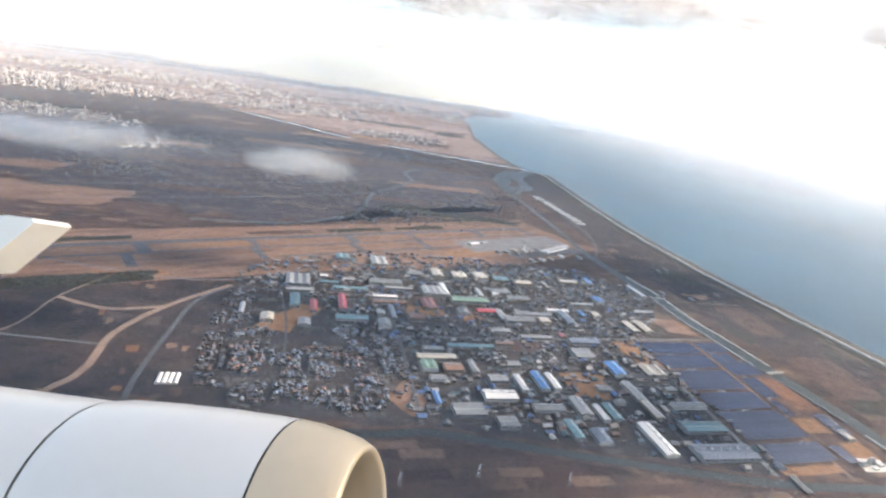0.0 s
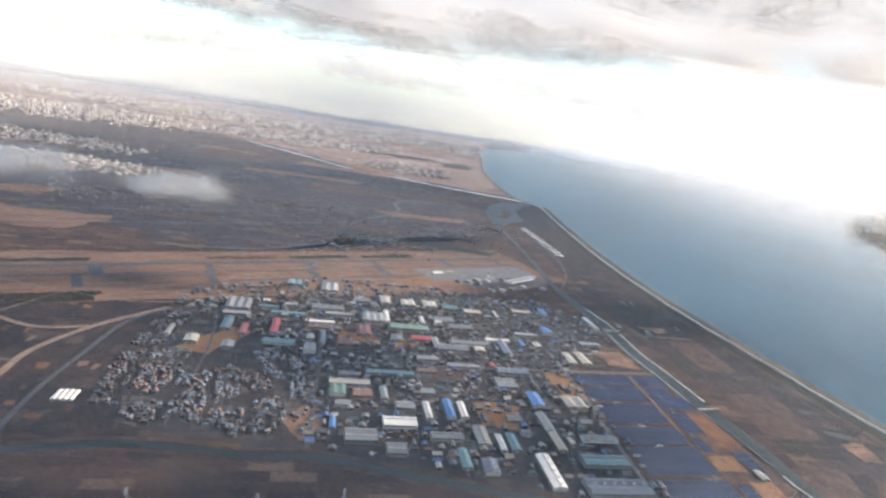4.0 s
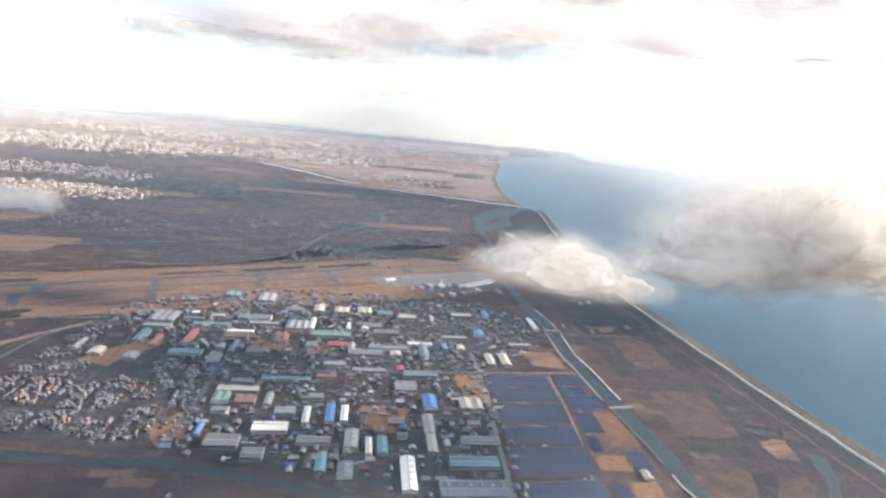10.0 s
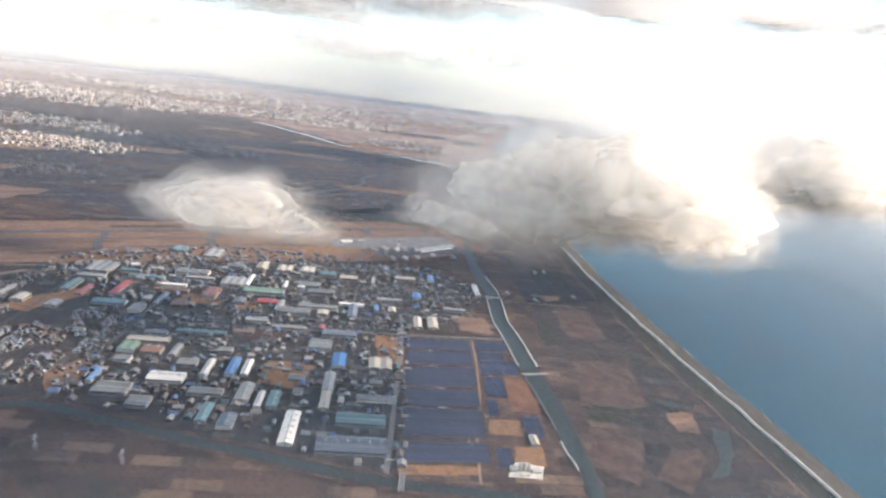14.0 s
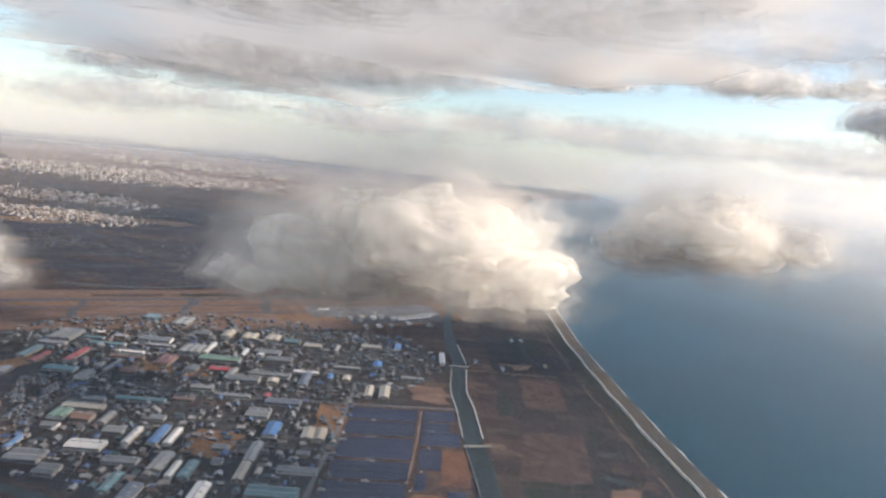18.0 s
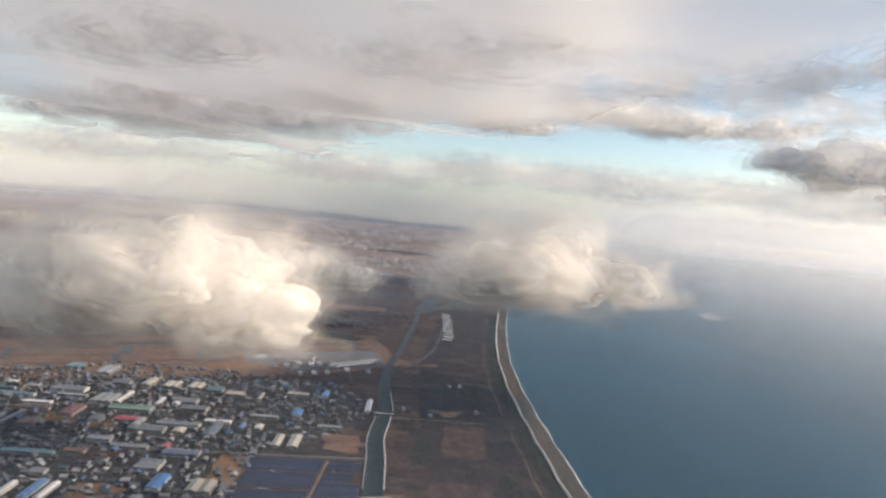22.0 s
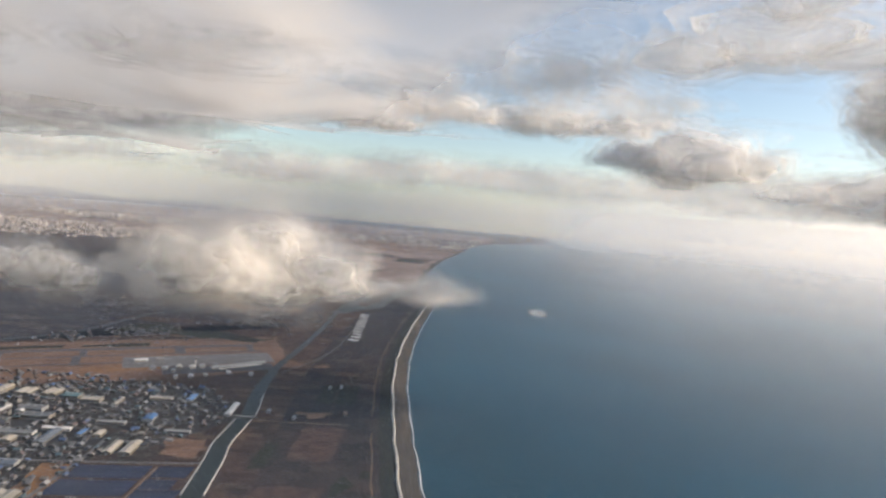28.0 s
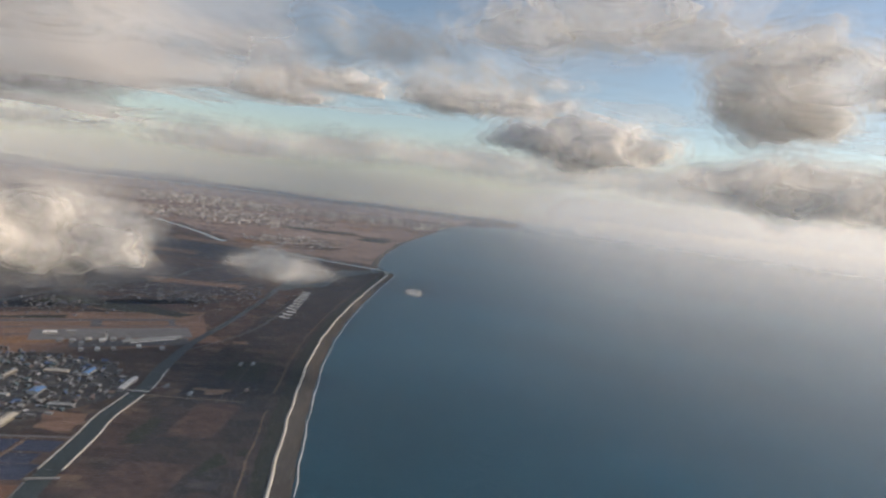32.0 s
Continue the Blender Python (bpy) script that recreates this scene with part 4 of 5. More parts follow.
# ---- houses ----
def house_kit(i):
    r = random.Random(100 + i)
    w, d, h, rise = r.uniform(1.1, 1.5), r.uniform(1.4, 2.0), r.uniform(0.75, 0.95), r.uniform(0.3, 0.42)
    top = tagged(new("house"), "", "house", "houses of the residential quarter")
    colour = ("dark", "dark", "brown", "slate", "grey", "dark", "slate", "rust")[i % 8]
    skin = ("pale", "beige", "white", "grey")[i % 4]
    walls = {"pale": "pale grey", "beige": "beige", "white": "white", "grey": "grey"}[skin]
    tiles = {"dark": "dark grey tiled", "brown": "brown tiled", "slate": "blue-grey", "grey": "grey", "pale": "pale grey", "rust": "rust-brown"}[colour]
    top["label"] = f"two-storey house with {walls} walls and a {tiles} roof"
    v, f = gabled_walls(w, d, h, rise)
    mesh("wall", v, f, WALL[skin], top)
    v, f = gable(w, d, h, rise, 0.12)
    mesh("roof", v, f, ROOF[colour], top)
    for x0 in (-w * 0.35, w * 0.1):
        v, f = boxes([(x0, x0 + w * 0.26, -d / 2 - 0.03, -d / 2 + 0.02, 0.45, 0.65)])
        mesh("window", v, f, GLASS, top)
    v, f = boxes([(w / 2 - 0.02, w / 2 + 0.5, -d * 0.1, d * 0.3, 0, 0.42)])
    mesh("porch", v, f, ROOF[colour], top)
    return top


def free_spot(x, y, r):
    for hx, hy, hr, a, w, d in TAKEN:
        if abs(x - hx) < hr + r and abs(y - hy) < hr + r:
            c, s = math.cos(a), math.sin(a)
            u, q = (x - hx) * c + (y - hy) * s, -(x - hx) * s + (y - hy) * c
            if abs(u) < w / 2 + r and abs(q) < d / 2 + r:
                return False
    return True


def inside(x, y, poly):
    hit = False
    for i in range(len(poly)):
        (x0, y0), (x1, y1) = poly[i - 1], poly[i]
        if (y0 > y) != (y1 > y) and x < (x1 - x0) * (y - y0) / (y1 - y0) + x0:
            hit = not hit
    return hit


QUARTER = [(-104, 258), (-96, 225), (-84, 188), (-18, 190), (-4, 216), (-14, 262), (-34, 276), (-54, 258), (-66, 252), (-84, 254), (-98, 300), (-110, 296)]
spots = []
spot_rng = random.Random(21)
c15, s15 = math.cos(radians(15)), math.sin(radians(15))
for i in range(-60, 60):
    for j in range(60, 150):
        if (i + j // 9) % 7 == 0 or (j + i // 8) % 11 == 0:
            continue
        u, q = i * 2.25 + spot_rng.uniform(-0.75, 0.75), j * 2.45 + spot_rng.uniform(-0.7, 0.7)
        x, y = u * c15 - q * s15, u * s15 + q * c15
        if inside(x, y, QUARTER) and spot_rng.random() < 0.85 and noise.noise((x * 0.09, y * 0.09, 3.3)) > -0.22 and free_spot(x, y, 1.2):
            spots.append((x, y))
spots.sort(key=lambda p: (p[0] + 50) ** 2 + (p[1] - 235) ** 2)
kits = [house_kit(i) for i in range(8)]
for n, (x, y) in enumerate(spots[:300]):
    m = turned(x, y, 15 + spot_rng.choice([0, 90, 180, 0]) + spot_rng.uniform(-6, 6))
    kit = kits[n % 8]
    if n < 8:
        kit.matrix_basis = m
    else:
        copy_thing(kit, m)


def small_houses(name, where, label, walls, roofs, size=(1.0, 1.7), high=(0.6, 1.0)):
    """Many far houses as one thing: wall boxes and ridged roofs."""
    top = tagged(new(name), label, "houses", kind="stuff")
    r = random.Random(len(where))
    wv, wf, rv, rf = [], [], [], []
    for x, y in where:
        w, d, h, a = r.uniform(*size), r.uniform(*size) * 1.25, r.uniform(*high), radians(15 + r.choice([0, 90]) + r.uniform(-7, 7))
        c, s = math.cos(a), math.sin(a)
        for make, vs, fs in ((gabled_walls(w, d, h, 0.3 * w), wv, wf), (gable(w, d, h, 0.3 * w, 0.1), rv, rf)):
            n = len(vs)
            vs += [(x + p[0] * c - p[1] * s, y + p[0] * s + p[1] * c, p[2]) for p in make[0]]
            fs += [tuple(n + k for k in q) for q in make[1]]
    mesh("walls", wv, wf, walls, top)
    mesh("roofs", rv, rf, roofs, top)


# house colours darkened too, with the town's cloud shade worked in
FAR_WALL = islands("mixed_house_walls", [(0.096, 0.096, 0.095), (0.076, 0.068, 0.059), (0.146, 0.146, 0.143), (0.059, 0.056, 0.055)])
FAR_ROOF = islands("mixed_house_roofs", [(0.045, 0.046, 0.053), (0.075, 0.075, 0.086), (0.064, 0.045, 0.038), (0.083, 0.083, 0.090), (0.038, 0.041, 0.049), (0.150, 0.158, 0.165), (0.068, 0.090, 0.120), (0.083, 0.049, 0.041)])
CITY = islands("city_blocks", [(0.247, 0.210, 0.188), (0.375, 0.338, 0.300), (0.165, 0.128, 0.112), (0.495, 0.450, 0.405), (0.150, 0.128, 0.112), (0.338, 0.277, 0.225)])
small_houses("housing_quarter", spots[300:], "close rows of small dark-roofed houses", FAR_WALL, FAR_ROOF)

# small sheds and yards between the halls
SHEDS = []
for _ in range(9000):
    x, y = spot_rng.uniform(-118, 150), spot_rng.uniform(186, 428)
    if inside(x, y, [(-112, 305), (-118, 335), (-60, 400), (10, 420), (110, 428), (148, 385), (128, 325), (112, 318), (140, 192), (40, 195), (-4, 192), (-8, 255), (-60, 290)]) and free_spot(x, y, 1.5) and len(SHEDS) < 900:
        if all((x - a) ** 2 + (y - b) ** 2 > 9 for a, b in SHEDS):
            SHEDS.append((x, y))
# shed roofs carry the same darkening for cloud shade
small_houses("yard_sheds", SHEDS, "small sheds and offices between the factory halls", FAR_WALL,
             islands("mixed_shed_roofs", [(0.102, 0.105, 0.109), (0.150, 0.153, 0.160), (0.054, 0.058, 0.068), (0.051, 0.088, 0.105), (0.224, 0.224, 0.224), (0.095, 0.068, 0.061), (0.163, 0.150, 0.136), (0.048, 0.088, 0.184), (0.054, 0.058, 0.068), (0.109, 0.116, 0.122)]), (1.0, 3.2), (0.5, 1.1))

# parked cars and trucks
cars = tagged(new("parked_vehicles"), "rows of parked cars and trucks in the yards", "vehicles", kind="stuff")
items = []
for _ in range(330):
    x, y = spot_rng.uniform(-100, 138), spot_rng.uniform(195, 400)
    if not (inside(x, y, [(-100, 300), (-60, 390), (110, 420), (128, 325), (138, 195), (-4, 195), (-8, 255), (-60, 290)]) and free_spot(x, y, 1.0)):
        continue
    n = spot_rng.randint(1, 6)
    big = spot_rng.random() < 0.25
    for k in range(n):
        px, py = x + c15 * k * 0.75, y + s15 * k * 0.75
        items.append((px - 0.17, px + 0.17, py - (0.8 if big else 0.35), py + (0.8 if big else 0.35), 0.05, 0.5 if big else 0.24))
        items.append((px - 0.15, px + 0.15, py - (0.3 if big else 0.18), py + (0.75 if big else 0.2), 0.5 if big else 0.24, 0.6 if big else 0.34))
v, f = boxes(items)
mesh("vehicles", v, f, islands("car_paint", [(0.525, 0.525, 0.525), (0.560, 0.560, 0.560), (0.245, 0.252, 0.266), (0.035, 0.035, 0.042), (0.084, 0.140, 0.280), (0.350, 0.350, 0.364)], 0.35), cars)


# ---- villages and the far city ----
def village(name, cx, cy, rx, ry, n, seed, label, walls=None, size=(1.0, 2.2), high=(0.6, 1.2)):
    r = random.Random(seed)
    pts = []
    for _ in range(n):
        a, k = r.uniform(0, 2 * math.pi), abs(r.gauss(0, 0.5))
        pts.append((cx + rx * k * math.cos(a), cy + ry * k * math.sin(a)))
    small_houses(name, pts, label, walls or FAR_WALL, FAR_ROOF, size, high)


village("village", -40, 455 + 90, 60, 45, 121, 1, "scattered village houses beyond the airfield")
village("village", -75, 505, 26, 40, 49, 2, "village houses beside the stream")
village("village", 20, 640, 70, 50, 110, 3, "scattered houses on the plain")
village("village", 60, 700, 50, 60, 88, 4, "houses near the river mouth")
village("village", -150, 640, 120, 80, 176, 5, "dark village among the fields")
village("village", -330, 560, 110, 70, 143, 6, "village among winter fields")
village("village", -60, 960, 110, 50, 110, 7, "far village beside the river")
village("village", -320, 860, 170, 90, 231, 8, "far settlement on the plain")


def city(name, cx, cy, rx, ry, n, seed, label, size=(3, 9), high=(1.0, 4.0), towers=0.06):
    top = tagged(new(name), label, "city", kind="stuff")
    r = random.Random(seed)
    items = []
    for _ in range(n):
        a, k = r.uniform(0, 2 * math.pi), math.sqrt(r.random()) * r.uniform(0.6, 1.0)
        x, y, w, d, h = cx + rx * k * math.cos(a), cy + ry * k * math.sin(a), r.uniform(*size), r.uniform(*size), r.uniform(*high)
        if x > 0 and y > 1000 and x > 60 - (y - 1200) * 0.03:
            continue
        if r.random() < towers:
            w, d, h = w * 0.6, d * 0.6, h * r.uniform(2, 3.5)
        items.append((x - w / 2, x + w / 2, y - d / 2, y + d / 2, 0, h))
    v, f = boxes(items)
    mesh("city_blocks", v, f, CITY, top)


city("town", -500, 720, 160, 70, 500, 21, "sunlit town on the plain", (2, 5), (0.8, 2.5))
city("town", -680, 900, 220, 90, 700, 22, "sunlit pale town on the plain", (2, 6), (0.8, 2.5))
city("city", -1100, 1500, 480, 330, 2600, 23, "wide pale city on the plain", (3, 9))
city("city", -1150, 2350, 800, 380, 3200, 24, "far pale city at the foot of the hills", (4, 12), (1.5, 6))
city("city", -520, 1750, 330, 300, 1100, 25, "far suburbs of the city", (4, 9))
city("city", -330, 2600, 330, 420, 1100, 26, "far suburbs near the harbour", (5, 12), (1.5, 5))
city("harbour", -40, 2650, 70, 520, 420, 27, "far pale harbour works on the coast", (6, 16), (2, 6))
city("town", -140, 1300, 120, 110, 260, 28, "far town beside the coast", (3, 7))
rng = random.Random(8)
for k in range(60):
    x, y = rng.uniform(-1500, 60), rng.uniform(560, 2600)
    if x > 20 - (y - 700) * 0.04:
        continue
    a, b = rng.uniform(15, 60) * (1 + y / 2500), rng.uniform(8, 26) * (1 + y / 2500)
    pts = [(x - a, y - b), (x + a, y - b), (x + a, y + b), (x - a, y + b)]
    area("field_patch", ragged(pts, a * 0.35, 5, k), 0.02 + 0.002 * k if k < 14 else 0.14 + 0.002 * k, rng.choice([SOIL, LAWN, LAWN, TOWN, WOOD, SOIL, ORANGE]), "far parcel of farmland")

area("far_plain", ragged([(-2600, 2200), (-1400, 1500), (-800, 1480), (-470, 1390), (-320, 1262), (-227, 1180), (-120, 1132), (0, 1098), (100, 1080), (84, 1190), (60, 1350), (36, 1630), (24, 2010), (6, 2600), (40, 3000), (0, 3900), (-3000, 3900)], 22, 10, 41), 0.013, SUN_TINTED_FIELDS, "tan fields north of the river with pink sunlight painted into their colour")
# low hills at the horizon
v, f = [], []
n = 160
for i in range(n + 1):
    x = -5200 + 5400 * i / n
    h = 18 + 34 * noise.fractal((x * 0.0014, 7.0, 0), 1.0, 2.0, 4) + 40 * max(0, -x / 5200)
    v += [(x, 4000, 0), (x, 4350, max(6, h)), (x, 4750, 0)]
    if i:
        k = 3 * i
        f += [(k - 3, k, k + 1, k - 2), (k - 2, k + 1, k + 2, k - 1)]
structure(mesh("hills", v, f, WOOD, smooth=True), "low blue hills at the horizon")


# ---- trees ----
def trees(name, where, label, size=(0.5, 1.0)):
    """Pine belts: each tree a short trunk with a ragged crown of clumps."""
    top = tagged(new(name), label, "trees", kind="stuff")
    r = random.Random(len(where) + 3)
    v, f, tv, tf = [], [], [], []
    for x, y in where:
        h = r.uniform(*size)
        n = len(tv)
        tv += block(x - 0.05, x + 0.05, y - 0.05, y + 0.05, 0, h * 0.6)
        tf += [tuple(n + i for i in q) for q in BOX]
        for _ in range(4):
            cx, cy, cz, s = x + r.uniform(-0.35, 0.35) * h, y + r.uniform(-0.35, 0.35) * h, h * r.uniform(0.5, 1.05), h * r.uniform(0.25, 0.45)
            n = len(v)
            v += [(cx + s * r.uniform(0.6, 1.2) * a, cy + s * r.uniform(0.6, 1.2) * b, cz + s * r.uniform(0.5, 0.9) * c) for a, b, c in ((1, 0, 0), (-1, 0, 0), (0, 1, 0), (0, -1, 0), (0, 0, 1), (0, 0, -1))]
            f += [(n + a, n + b, n + c) for a, b, c in ((0, 2, 4), (2, 1, 4), (1, 3, 4), (3, 0, 4), (2, 0, 5), (1, 2, 5), (3, 1, 5), (0, 3, 5))]
    mesh("crowns", v, f, LEAF, top)
    mesh("trunks", tv, tf, ROOF["brown"], top)


LEAF = islands("pine_needles", [(0.03, 0.035, 0.022), (0.045, 0.045, 0.028), (0.06, 0.05, 0.032), (0.035, 0.04, 0.03)], 0.9)
tree_rng = random.Random(31)
spots = []
for _ in range(1500):
    i = tree_rng.randint(int(len(SHORE_SOUTH) * 0.25), len(SHORE_SOUTH) - 22)
    q = inland(SHORE_SOUTH, 16 + abs(tree_rng.gauss(0, 16)))[i]
    x, y = q[0] + tree_rng.uniform(-4, 4), q[1] + tree_rng.uniform(-8, 8)
    if noise.noise((x * 0.04, y * 0.04, 2.0)) > 0.02:
        spots.append((x, y))
trees("coastal_pines", spots, "thin dark pines and shrubs behind the beach")
spots = [(x, y) for x, y in ((tree_rng.uniform(-120, 140), tree_rng.uniform(190, 420)) for _ in range(1300)) if free_spot(x, y, 0.8) and noise.noise((x * 0.08, y * 0.08, 5.0)) > 0.1]
trees("town_trees", spots, "bare dark trees between the buildings", (0.5, 1.1))
spots = [field(tree_rng.uniform(-40, 62), tree_rng.uniform(323, 338)) for _ in range(500)]
trees("pine_belt", spots, "dark pine belt beside the airfield", (0.7, 1.3))


# ---- power line ----
def pylon(x, y):
    top = tagged(new("pylon"), "grey steel lattice power pylon", "pylon", "pylons of the power line")
    top.matrix_basis = turned(x, y, 70)
    for sx in (-1, 1):
        for sy in (-1, 1):
            v = [(sx * 0.5, sy * 0.5, 0), (sx * 0.44, sy * 0.5, 0), (sx * 0.44, sy * 0.44, 0), (sx * 0.5, sy * 0.44, 0), (sx * 0.08, sy * 0.08, 5), (sx * 0.02, sy * 0.08, 5), (sx * 0.02, sy * 0.02, 5), (sx * 0.08, sy * 0.02, 5)]
            mesh("leg", v, BOX, STEEL, top)
    for z, w in ((3.4, 1.3), (4.2, 1.1), (4.9, 0.8)):
        v, f = boxes([(-w, w, -0.05, 0.05, z, z + 0.1)])
        mesh("crossarm", v, f, STEEL, top)


for x, y in ((-3, 156), (22, 166), (52, 168), (-40, 148)):
    pylon(x, y)


# ---- clouds ----
def unit_ball(level):
    bm = bmesh.new()
    bmesh.ops.create_icosphere(bm, subdivisions=level, radius=1)
    v = np.array([p.co for p in bm.verts])
    f = [tuple(p.index for p in q.verts) for q in bm.faces]
    bm.free()
    return v, f


FINE, COARSE = unit_ball(4), unit_ball(3)
MIST = [vapour("cloud_rim", 0.06, 0.085, 0.40, 0.66, floor=0.05), vapour("cloud_skin", 0.15, 0.075, 0.38, 0.64, floor=0.15), vapour("cloud_body", 0.36, 0.06, 0.36, 0.62, floor=0.2), vapour("cloud_core", 0.6, 0.05, 0.32, 0.58, floor=0.4), vapour("cloud_heart", 1.0, 0.05, 0.2, 0.3, floor=1.0)]
THIN = [vapour("thin_cloud_rim", 0.06, 0.055, 0.34, 0.68, floor=0.1), vapour("thin_cloud_skin", 0.13, 0.055, 0.34, 0.66, floor=0.15), vapour("thin_cloud_body", 0.25, 0.05, 0.34, 0.64, floor=0.2), vapour("thin_cloud_core", 0.4, 0.05, 0.3, 0.6, floor=0.4)]
SOFT = [vapour("soft_cloud_rim", 0.08, 0.05, 0.36, 0.66, floor=0.05), vapour("soft_cloud_skin", 0.18, 0.05, 0.36, 0.64, floor=0.1), vapour("soft_cloud_body", 0.36, 0.05, 0.36, 0.62, floor=0.15), vapour("soft_cloud_core", 0.7, 0.04, 0.32, 0.58, floor=0.5)]
WISP = [vapour("wisp_rim", 0.05, 0.08, 0.36, 0.66, floor=0.1), vapour("wisp_skin", 0.09, 0.08, 0.36, 0.66, floor=0.1), vapour("wisp_body", 0.14, 0.08, 0.36, 0.64, floor=0.1), vapour("wisp_core", 0.2, 0.08, 0.34, 0.62, floor=0.1)]
FAINT = [vapour("faint_rim", 0.02, 0.1, 0.36, 0.66), vapour("faint_skin", 0.035, 0.1, 0.36, 0.66), vapour("faint_body", 0.05, 0.1, 0.36, 0.64), vapour("faint_core", 0.07, 0.1, 0.34, 0.62)]
DENSE = ((1.4, 0), (1.26, 0), (1.12, 1), (0.98, 1), (0.84, 2), (0.7, 3), (0.52, 4))
LOOSE = ((1.3, 0), (1.08, 1), (0.86, 2), (0.64, 3))


def cloud(name, x, y, z, rx, ry, rz, seed, label, lobes=5, mist=MIST, flat=0.7, rough=0.5, yaw=0.0):
    """A cumulus: lobes of nested layers, thin at the rim and dense inside."""
    r = random.Random(seed)
    top = tagged(new(name), label, "cloud")
    top.matrix_basis = turned(x, y, yaw, z)
    shells = DENSE if mist is MIST else LOOSE
    ball, faces = FINE if mist is MIST else COARSE
    for n in range(lobes):
        s = 0.0 if n == 0 else 1.0
        a = 2 * math.pi * (n / max(1, lobes - 1) + r.uniform(-0.08, 0.08))
        cx, cy, cz = s * rx * 0.62 * math.cos(a), s * ry * 0.6 * math.sin(a), s * rz * r.uniform(-0.3, 0.2)
        k = 0.72 if n == 0 else r.uniform(0.38, 0.56)
        puff = None
        for size, m in shells:
            lump = np.array([1 + rough * noise.fractal(Vector(p) * 1.2 + Vector((seed * 3.1 + n, n * 1.7 + size * 0.35, seed)), 0.8, 2.1, 5) for p in ball])
            base = ball * lump[:, None] * np.array([rx, ry, rz]) * k * size
            base[:, 2] = np.where(base[:, 2] < 0, base[:, 2] * flat, base[:, 2])
            layer = mesh("puff" if puff is None else "vapour_layer", (base + np.array([cx, cy, cz])).tolist(), faces, mist[m], puff or top, smooth=True)
            puff = puff or layer
    return top


cloud("cloud", 182, 138, 112, 28, 20, 18, 3, "large white cumulus cloud drifting below the deck", 6)
cloud("cloud", 163, 132, 106, 20, 14, 9, 71, "torn lower edge of a white cloud", 5, THIN)
cloud("cloud", 249, 204, 115, 30, 20, 18, 5, "grey-white cumulus cloud over the coast", 6)
cloud("cloud", 284, 264, 108, 14, 11, 8, 74, "thin tail of a cumulus cloud", 4, WISP)
cloud("cloud", 186, 203, 108, 16, 12, 11, 8, "small cloud between two larger ones", 4)
cloud("cloud", 276, 290, 101, 22, 12, 8, 9, "small wispy cloud over the river mouth", 5, WISP)
cloud("cloud", 131, 92, 109, 12, 9, 6, 14, "thin torn cloud scrap", 5, THIN)
cloud("cloud", -150, 226, 82, 46, 22, 10, 17, "flat grey cloud bank over the farmland", 6, WISP)
cloud("cloud", -51, 191, 90, 18, 12, 7, 19, "small grey cloud over the fields", 5, WISP)
cloud("cloud", 388, 386, 172, 46, 34, 26, 23, "grey-white cumulus cloud with a bright rim", 6, SOFT, 0.6)
cloud("cloud", -90, 420, 182, 120, 50, 22, 79, "long pale cloud bank west of the deck", 5, THIN, 0.6)
cloud("cloud", 120, 378, 190, 40, 26, 16, 81, "small cumulus cloud below the deck", 4, SOFT, 0.6)
cloud("cloud", 199, 423, 190, 40, 24, 15, 83, "small cumulus cloud below the deck", 4, SOFT, 0.6)
cloud("cloud", 310, 470, 198, 46, 26, 18, 85, "small cumulus cloud below the deck", 4, SOFT, 0.6)
cloud("cloud", 262, 360, 186, 30, 20, 12, 87, "small cumulus cloud below the deck", 4, SOFT, 0.6)
cloud("cloud", 360, 420, 190, 26, 18, 13, 88, "small white cumulus cloud beside the blue gap", 4, SOFT, 0.5)
for k, (x, y, z, rx, rz) in enumerate(((-520, 900, 188, 230, 46), (-180, 1060, 192, 200, 44), (110, 980, 190, 150, 36), (330, 1150, 200, 220, 46), (640, 1050, 196, 200, 44))):
    cloud("cloud", x, y, z, rx, 110, rz, 130 + k, "long pinkish cloud bank far to the north", 4, WISP, 0.8)
cloud("cloud", 449, 305, 177, 24, 20, 21, 51, "bright sunlit cumulus cloud over the sea", 5, SOFT, 0.7)
cloud("cloud", 478, 332, 156, 44, 34, 22, 53, "cream cloud mass low over the sea", 6, THIN, 0.8)
cloud("cloud", 323, 337, 92, 8, 6, 2.6, 61, "thin cloud scrap low over the sea", 4, FAINT)
cloud("cloud", 560, 560, 170, 90, 60, 28, 37, "grey cloud over the open sea", 5, THIN)
for k, (x, y, z, rx, rz) in enumerate(((120, 210, 176, 46, 15), (175, 265, 176, 52, 16), (225, 215, 178, 44, 14), (245, 300, 176, 46, 15), (80, 300, 172, 54, 18), (20, 380, 172, 60, 20), (300, 250, 178, 40, 14), (340, 300, 180, 34, 13), (120, 350, 174, 44, 15))):
    cloud("cloud", x, y, z, rx, rx * 0.7, rz, 160 + k, "billowing base of the grey cloud deck", 3, WISP, 0.8)

cloud("cloud", 383, 256, 194, 46, 34, 15, 171, "grey cloud shred east of the blue gap", 4, THIN, 0.8)
cloud("cloud", 452, 277, 187, 40, 34, 18, 173, "grey cloud shred east of the blue gap", 4, THIN, 0.8)


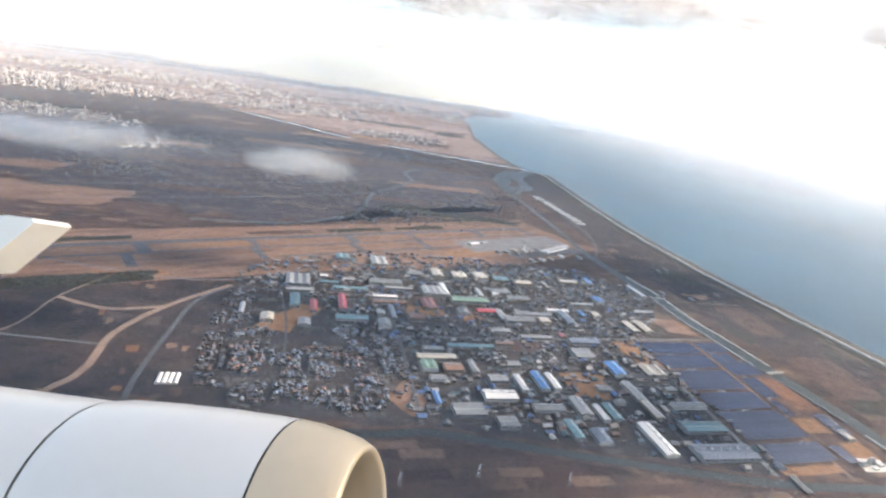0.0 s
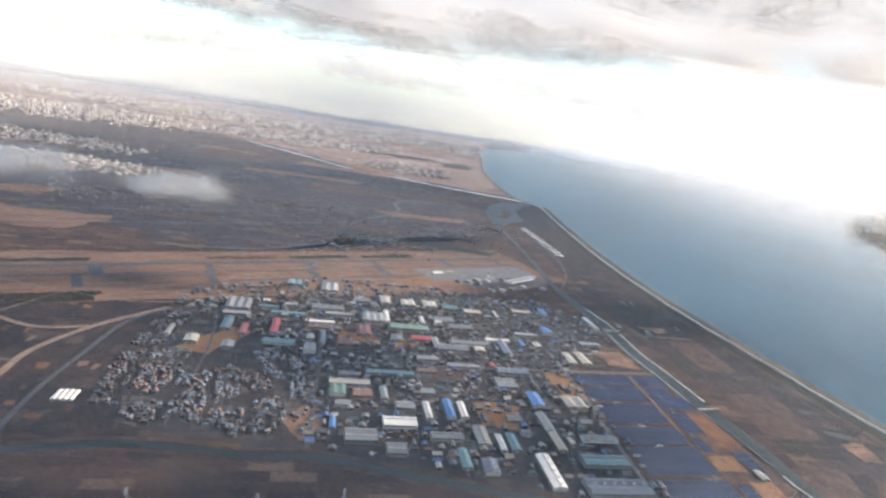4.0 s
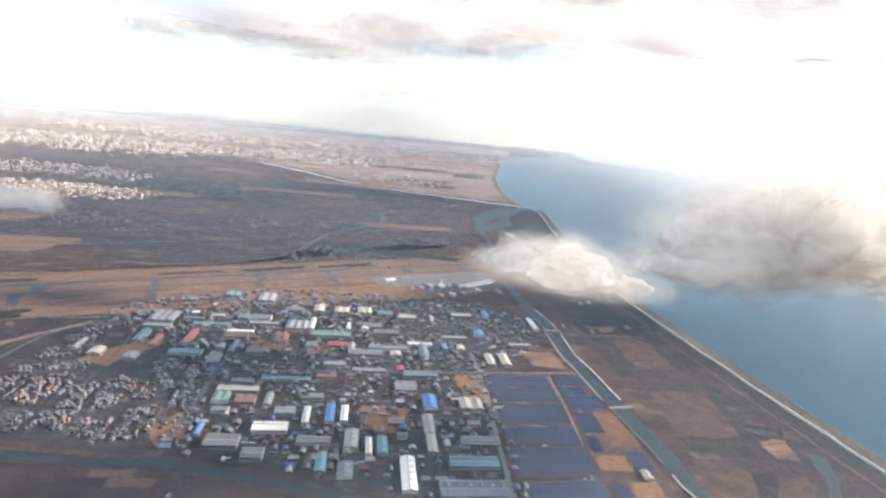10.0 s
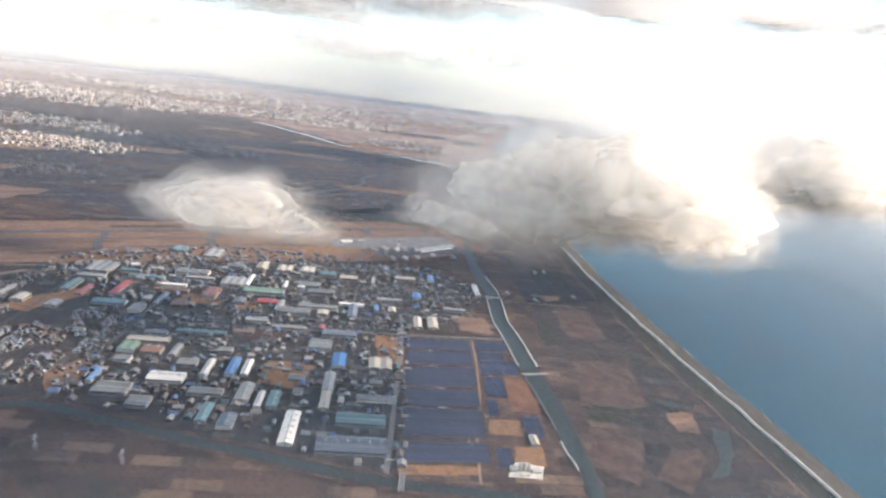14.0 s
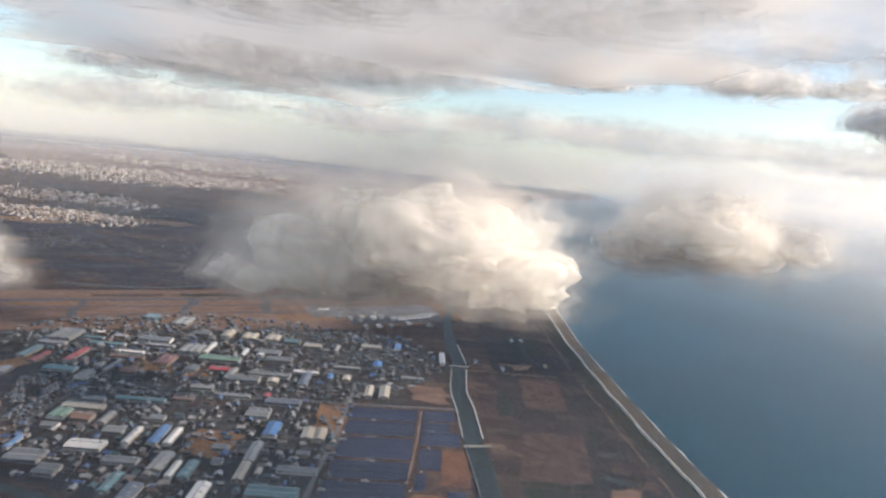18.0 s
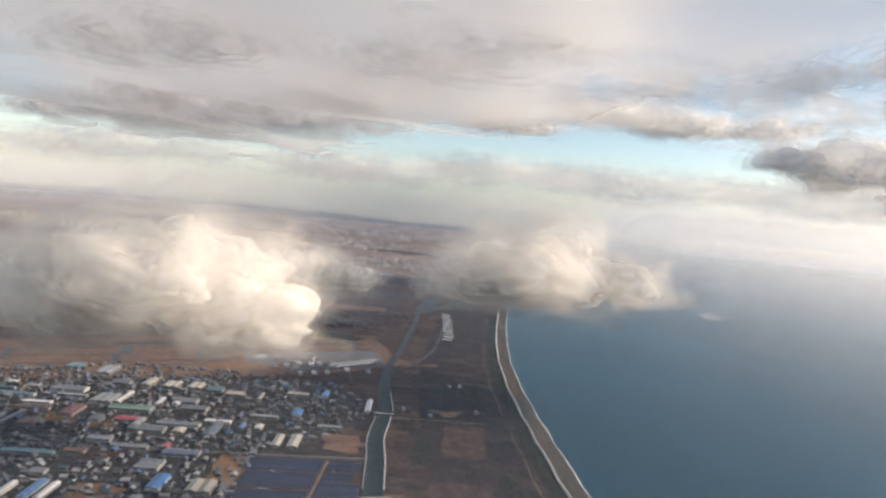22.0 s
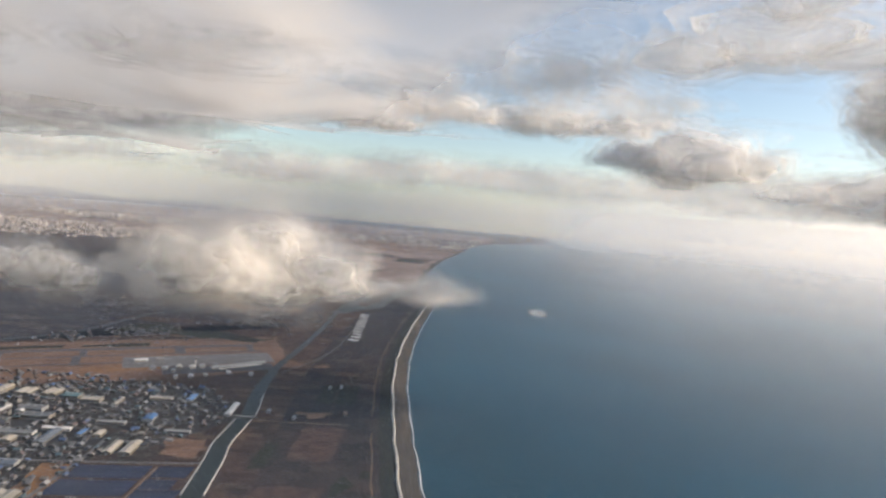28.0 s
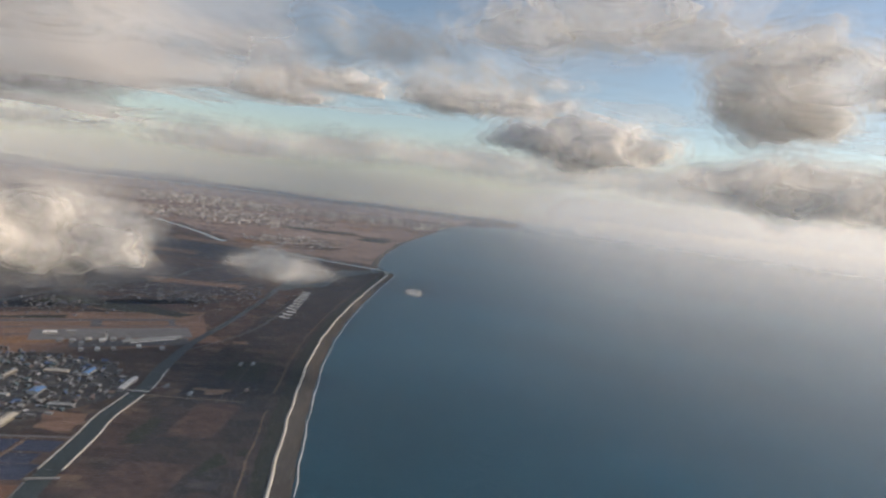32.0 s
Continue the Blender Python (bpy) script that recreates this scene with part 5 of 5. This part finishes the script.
# the cloud deck: uneven layers, thick overhead, torn at its northern, western and eastern edges
def deck(name, z, thick, alpha, scale, low, high, seed, label, thins):
    n = 110
    v, f = [], []
    for j in range(n + 1):
        for i in range(n + 1):
            x, y = -1400 + 3000 * (i / n), -1400 + 3000 * (j / n)
            v.append((x, y, z + thick * noise.fractal((x * 0.009, y * 0.009, seed), 0.9, 2.0, 4)))
            if i and j:
                k = j * (n + 1) + i
                f.append((k - n - 2, k - n - 1, k, k - 1))
    m = vapour("deck_" + name, alpha, scale, low, high, (0.98, 0.98, 0.98), detail=5.0, tall=0.4, thins=thins)
    return structure(mesh(name, v, f, m, smooth=True), label)


NORTH = ((0.8, 0.6, 0), 290, 460, 0.24, -0.40)
SOUTH = ((0, 1, 0), 110, 160, -0.10, 0.0)
WEST = ((1, 0, 0), -200, 30, -0.55, 0.0)
EAST = ((1, 0.2, 0), 390, 470, 0.0, -0.34)
deck("cloud_deck", 172, 10, 0.62, 0.013, 0.40, 0.62, 1.0, "broken grey cloud deck above", (NORTH, SOUTH, WEST, EAST))
deck("cloud_deck", 188, 12, 0.66, 0.010, 0.40, 0.60, 4.0, "broken grey cloud deck above", (NORTH, SOUTH, WEST, EAST))
deck("high_cloud", 330, 8, 0.35, 0.004, 0.46, 0.70, 12.0, "high thin white cloud", (((0, 1, 0), 0, 3000, 0.0, 0.06),))

# mist over the plain: level layers below the clouds, and curtains further and further away
for k, z in enumerate((18, 42, 70)):
    m = vapour(f"mist_{k}", 0.03, 0.004, 0.2, 0.8, (0.45, 0.66, 1.0), floor=0.7)
    structure(mesh("haze", [(-4000, -1500, z), (4500, -1500, z), (4500, 4600, z), (-4000, 4600, z)], [(0, 1, 2, 3)], m), "thin level haze over the land")
for k in range(1, 10):
    far, j = 350 * 1.3 ** k, 1.585 * k - 1.9
    alpha, top = 1.1 * (0.014 + 0.006 * j + 0.0007 * j * j), 150 + (0.06 if far < 1200 else 0.11) * far
    alpha += 0.22 if k > 7 else 0.0
    # density added to the east, in place of haze glowing towards the sun
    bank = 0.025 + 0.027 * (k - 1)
    v, f = [], []
    for i in range(41):
        a = radians(-66 + 132 * i / 40)
        x, y = 190 + far * math.sin(a), 40 + far * math.cos(a)
        v += [(x, y, -1), (x, y, top)]
        if len(v) > 2:
            n = len(v)
            f.append((n - 4, n - 2, n - 1, n - 3))
    tone = (0.82, 0.91, 1.0) if k < 4 else (0.97, 0.95, 0.96) if k < 7 else (0.93, 0.96, 1.0)
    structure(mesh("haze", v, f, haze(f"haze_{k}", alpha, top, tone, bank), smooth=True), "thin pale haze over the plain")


# ---- the airliner's engine, standing where the flight begins ----
def engine():
    paint = plain("nacelle_paint", (0.82, 0.80, 0.76), 0.28, 0.05, 8.0)
    lip_metal = plain("bare_lip_metal", (0.48, 0.42, 0.33), 0.42, 0.08, 10.0, metal=0.3)
    seam = plain("dark_seam", (0.02, 0.02, 0.02), 0.8, 0.1)
    top = tagged(new("jet_engine"), "white jet engine nacelle with a bare metal inlet lip", "engine", "")

    def turn_up(name, profile, material, seg=64, parent=top, label=""):
        v, f = [], []
        for i, (x, r) in enumerate(profile):
            for s in range(seg):
                a = 2 * math.pi * s / seg
                v.append((x, r * math.cos(a), r * math.sin(a)))
                if i:
                    t = (s + 1) % seg
                    f.append(((i - 1) * seg + s, (i - 1) * seg + t, i * seg + t, i * seg + s))
        return mesh(name, v, f, material, parent, label=label, smooth=True)

    R = 0.165
    turn_up("fan_cowl", [(-0.38, R * 0.98), (-0.35, R * 1.0), (-0.28, R * 1.0), (-0.2, R * 0.99), (-0.10, R * 0.955)], paint)
    turn_up("rear_cowl", [(-1.1, R * 0.8), (-0.8, R * 0.95), (-0.6, R * 1.03), (-0.385, R * 0.975)], paint)
    turn_up("seam_ring", [(-0.10, R * 0.952), (-0.097, R * 0.949)], seam)
    turn_up("inlet_lip", [(-0.097, R * 0.952), (-0.075, R * 0.935), (-0.045, R * 0.895), (-0.02, R * 0.85), (-0.004, R * 0.80), (0.0, R * 0.765), (-0.006, R * 0.73), (-0.03, R * 0.70), (-0.08, R * 0.69)], lip_metal, label="bare metal inlet lip")
    turn_up("inlet_duct", [(-0.08, R * 0.69), (-0.2, R * 0.71)], WALL["beige"])
    turn_up("fan", [(-0.2, R * 0.71), (-0.19, R * 0.2), (-0.15, 0.001)], GLASS)
    v, f = boxes([(-0.9, -0.135, -R * 0.995, -R * 0.985, 0.068, 0.072)])
    mesh("cowl_seam", v, f, seam, top)
    return top


eng = engine()
eye, aim, roll0 = PATH[0][1], PATH[0][2], PATH[0][3]
start = look(eye, aim, roll0)
eng.matrix_basis = start @ Matrix.Translation((-0.105, -0.385, -0.74)) @ Matrix.Rotation(radians(-10), 4, "Y") @ Matrix.Rotation(radians(-1.5), 4, "Z")
slat_paint = plain("slat_paint", (0.8, 0.8, 0.79), 0.3, 0.05, 8.0)
slat = tagged(new("wing_tip"), "white tip of the wing's leading edge", "wing", "")
slat.matrix_basis = start @ Matrix.Translation((-1.50, 0.0, -2.0))
mesh("slat", [(-0.5, 0.10, 0), (0.02, 0.115, 0), (0.10, 0.105, 0), (0.11, 0.09, 0), (-0.1, -0.08, 0), (-0.5, -0.12, 0), (-0.5, 0.09, -0.2), (0.02, 0.10, -0.2), (0.10, 0.095, -0.2), (0.11, 0.08, -0.2), (-0.1, -0.09, -0.2), (-0.5, -0.13, -0.2)],
     [(0, 5, 4, 3, 2, 1), (6, 7, 8, 9, 10, 11)] + [(i, (i + 1) % 6, 6 + (i + 1) % 6, 6 + i) for i in range(6)], slat_paint, slat)
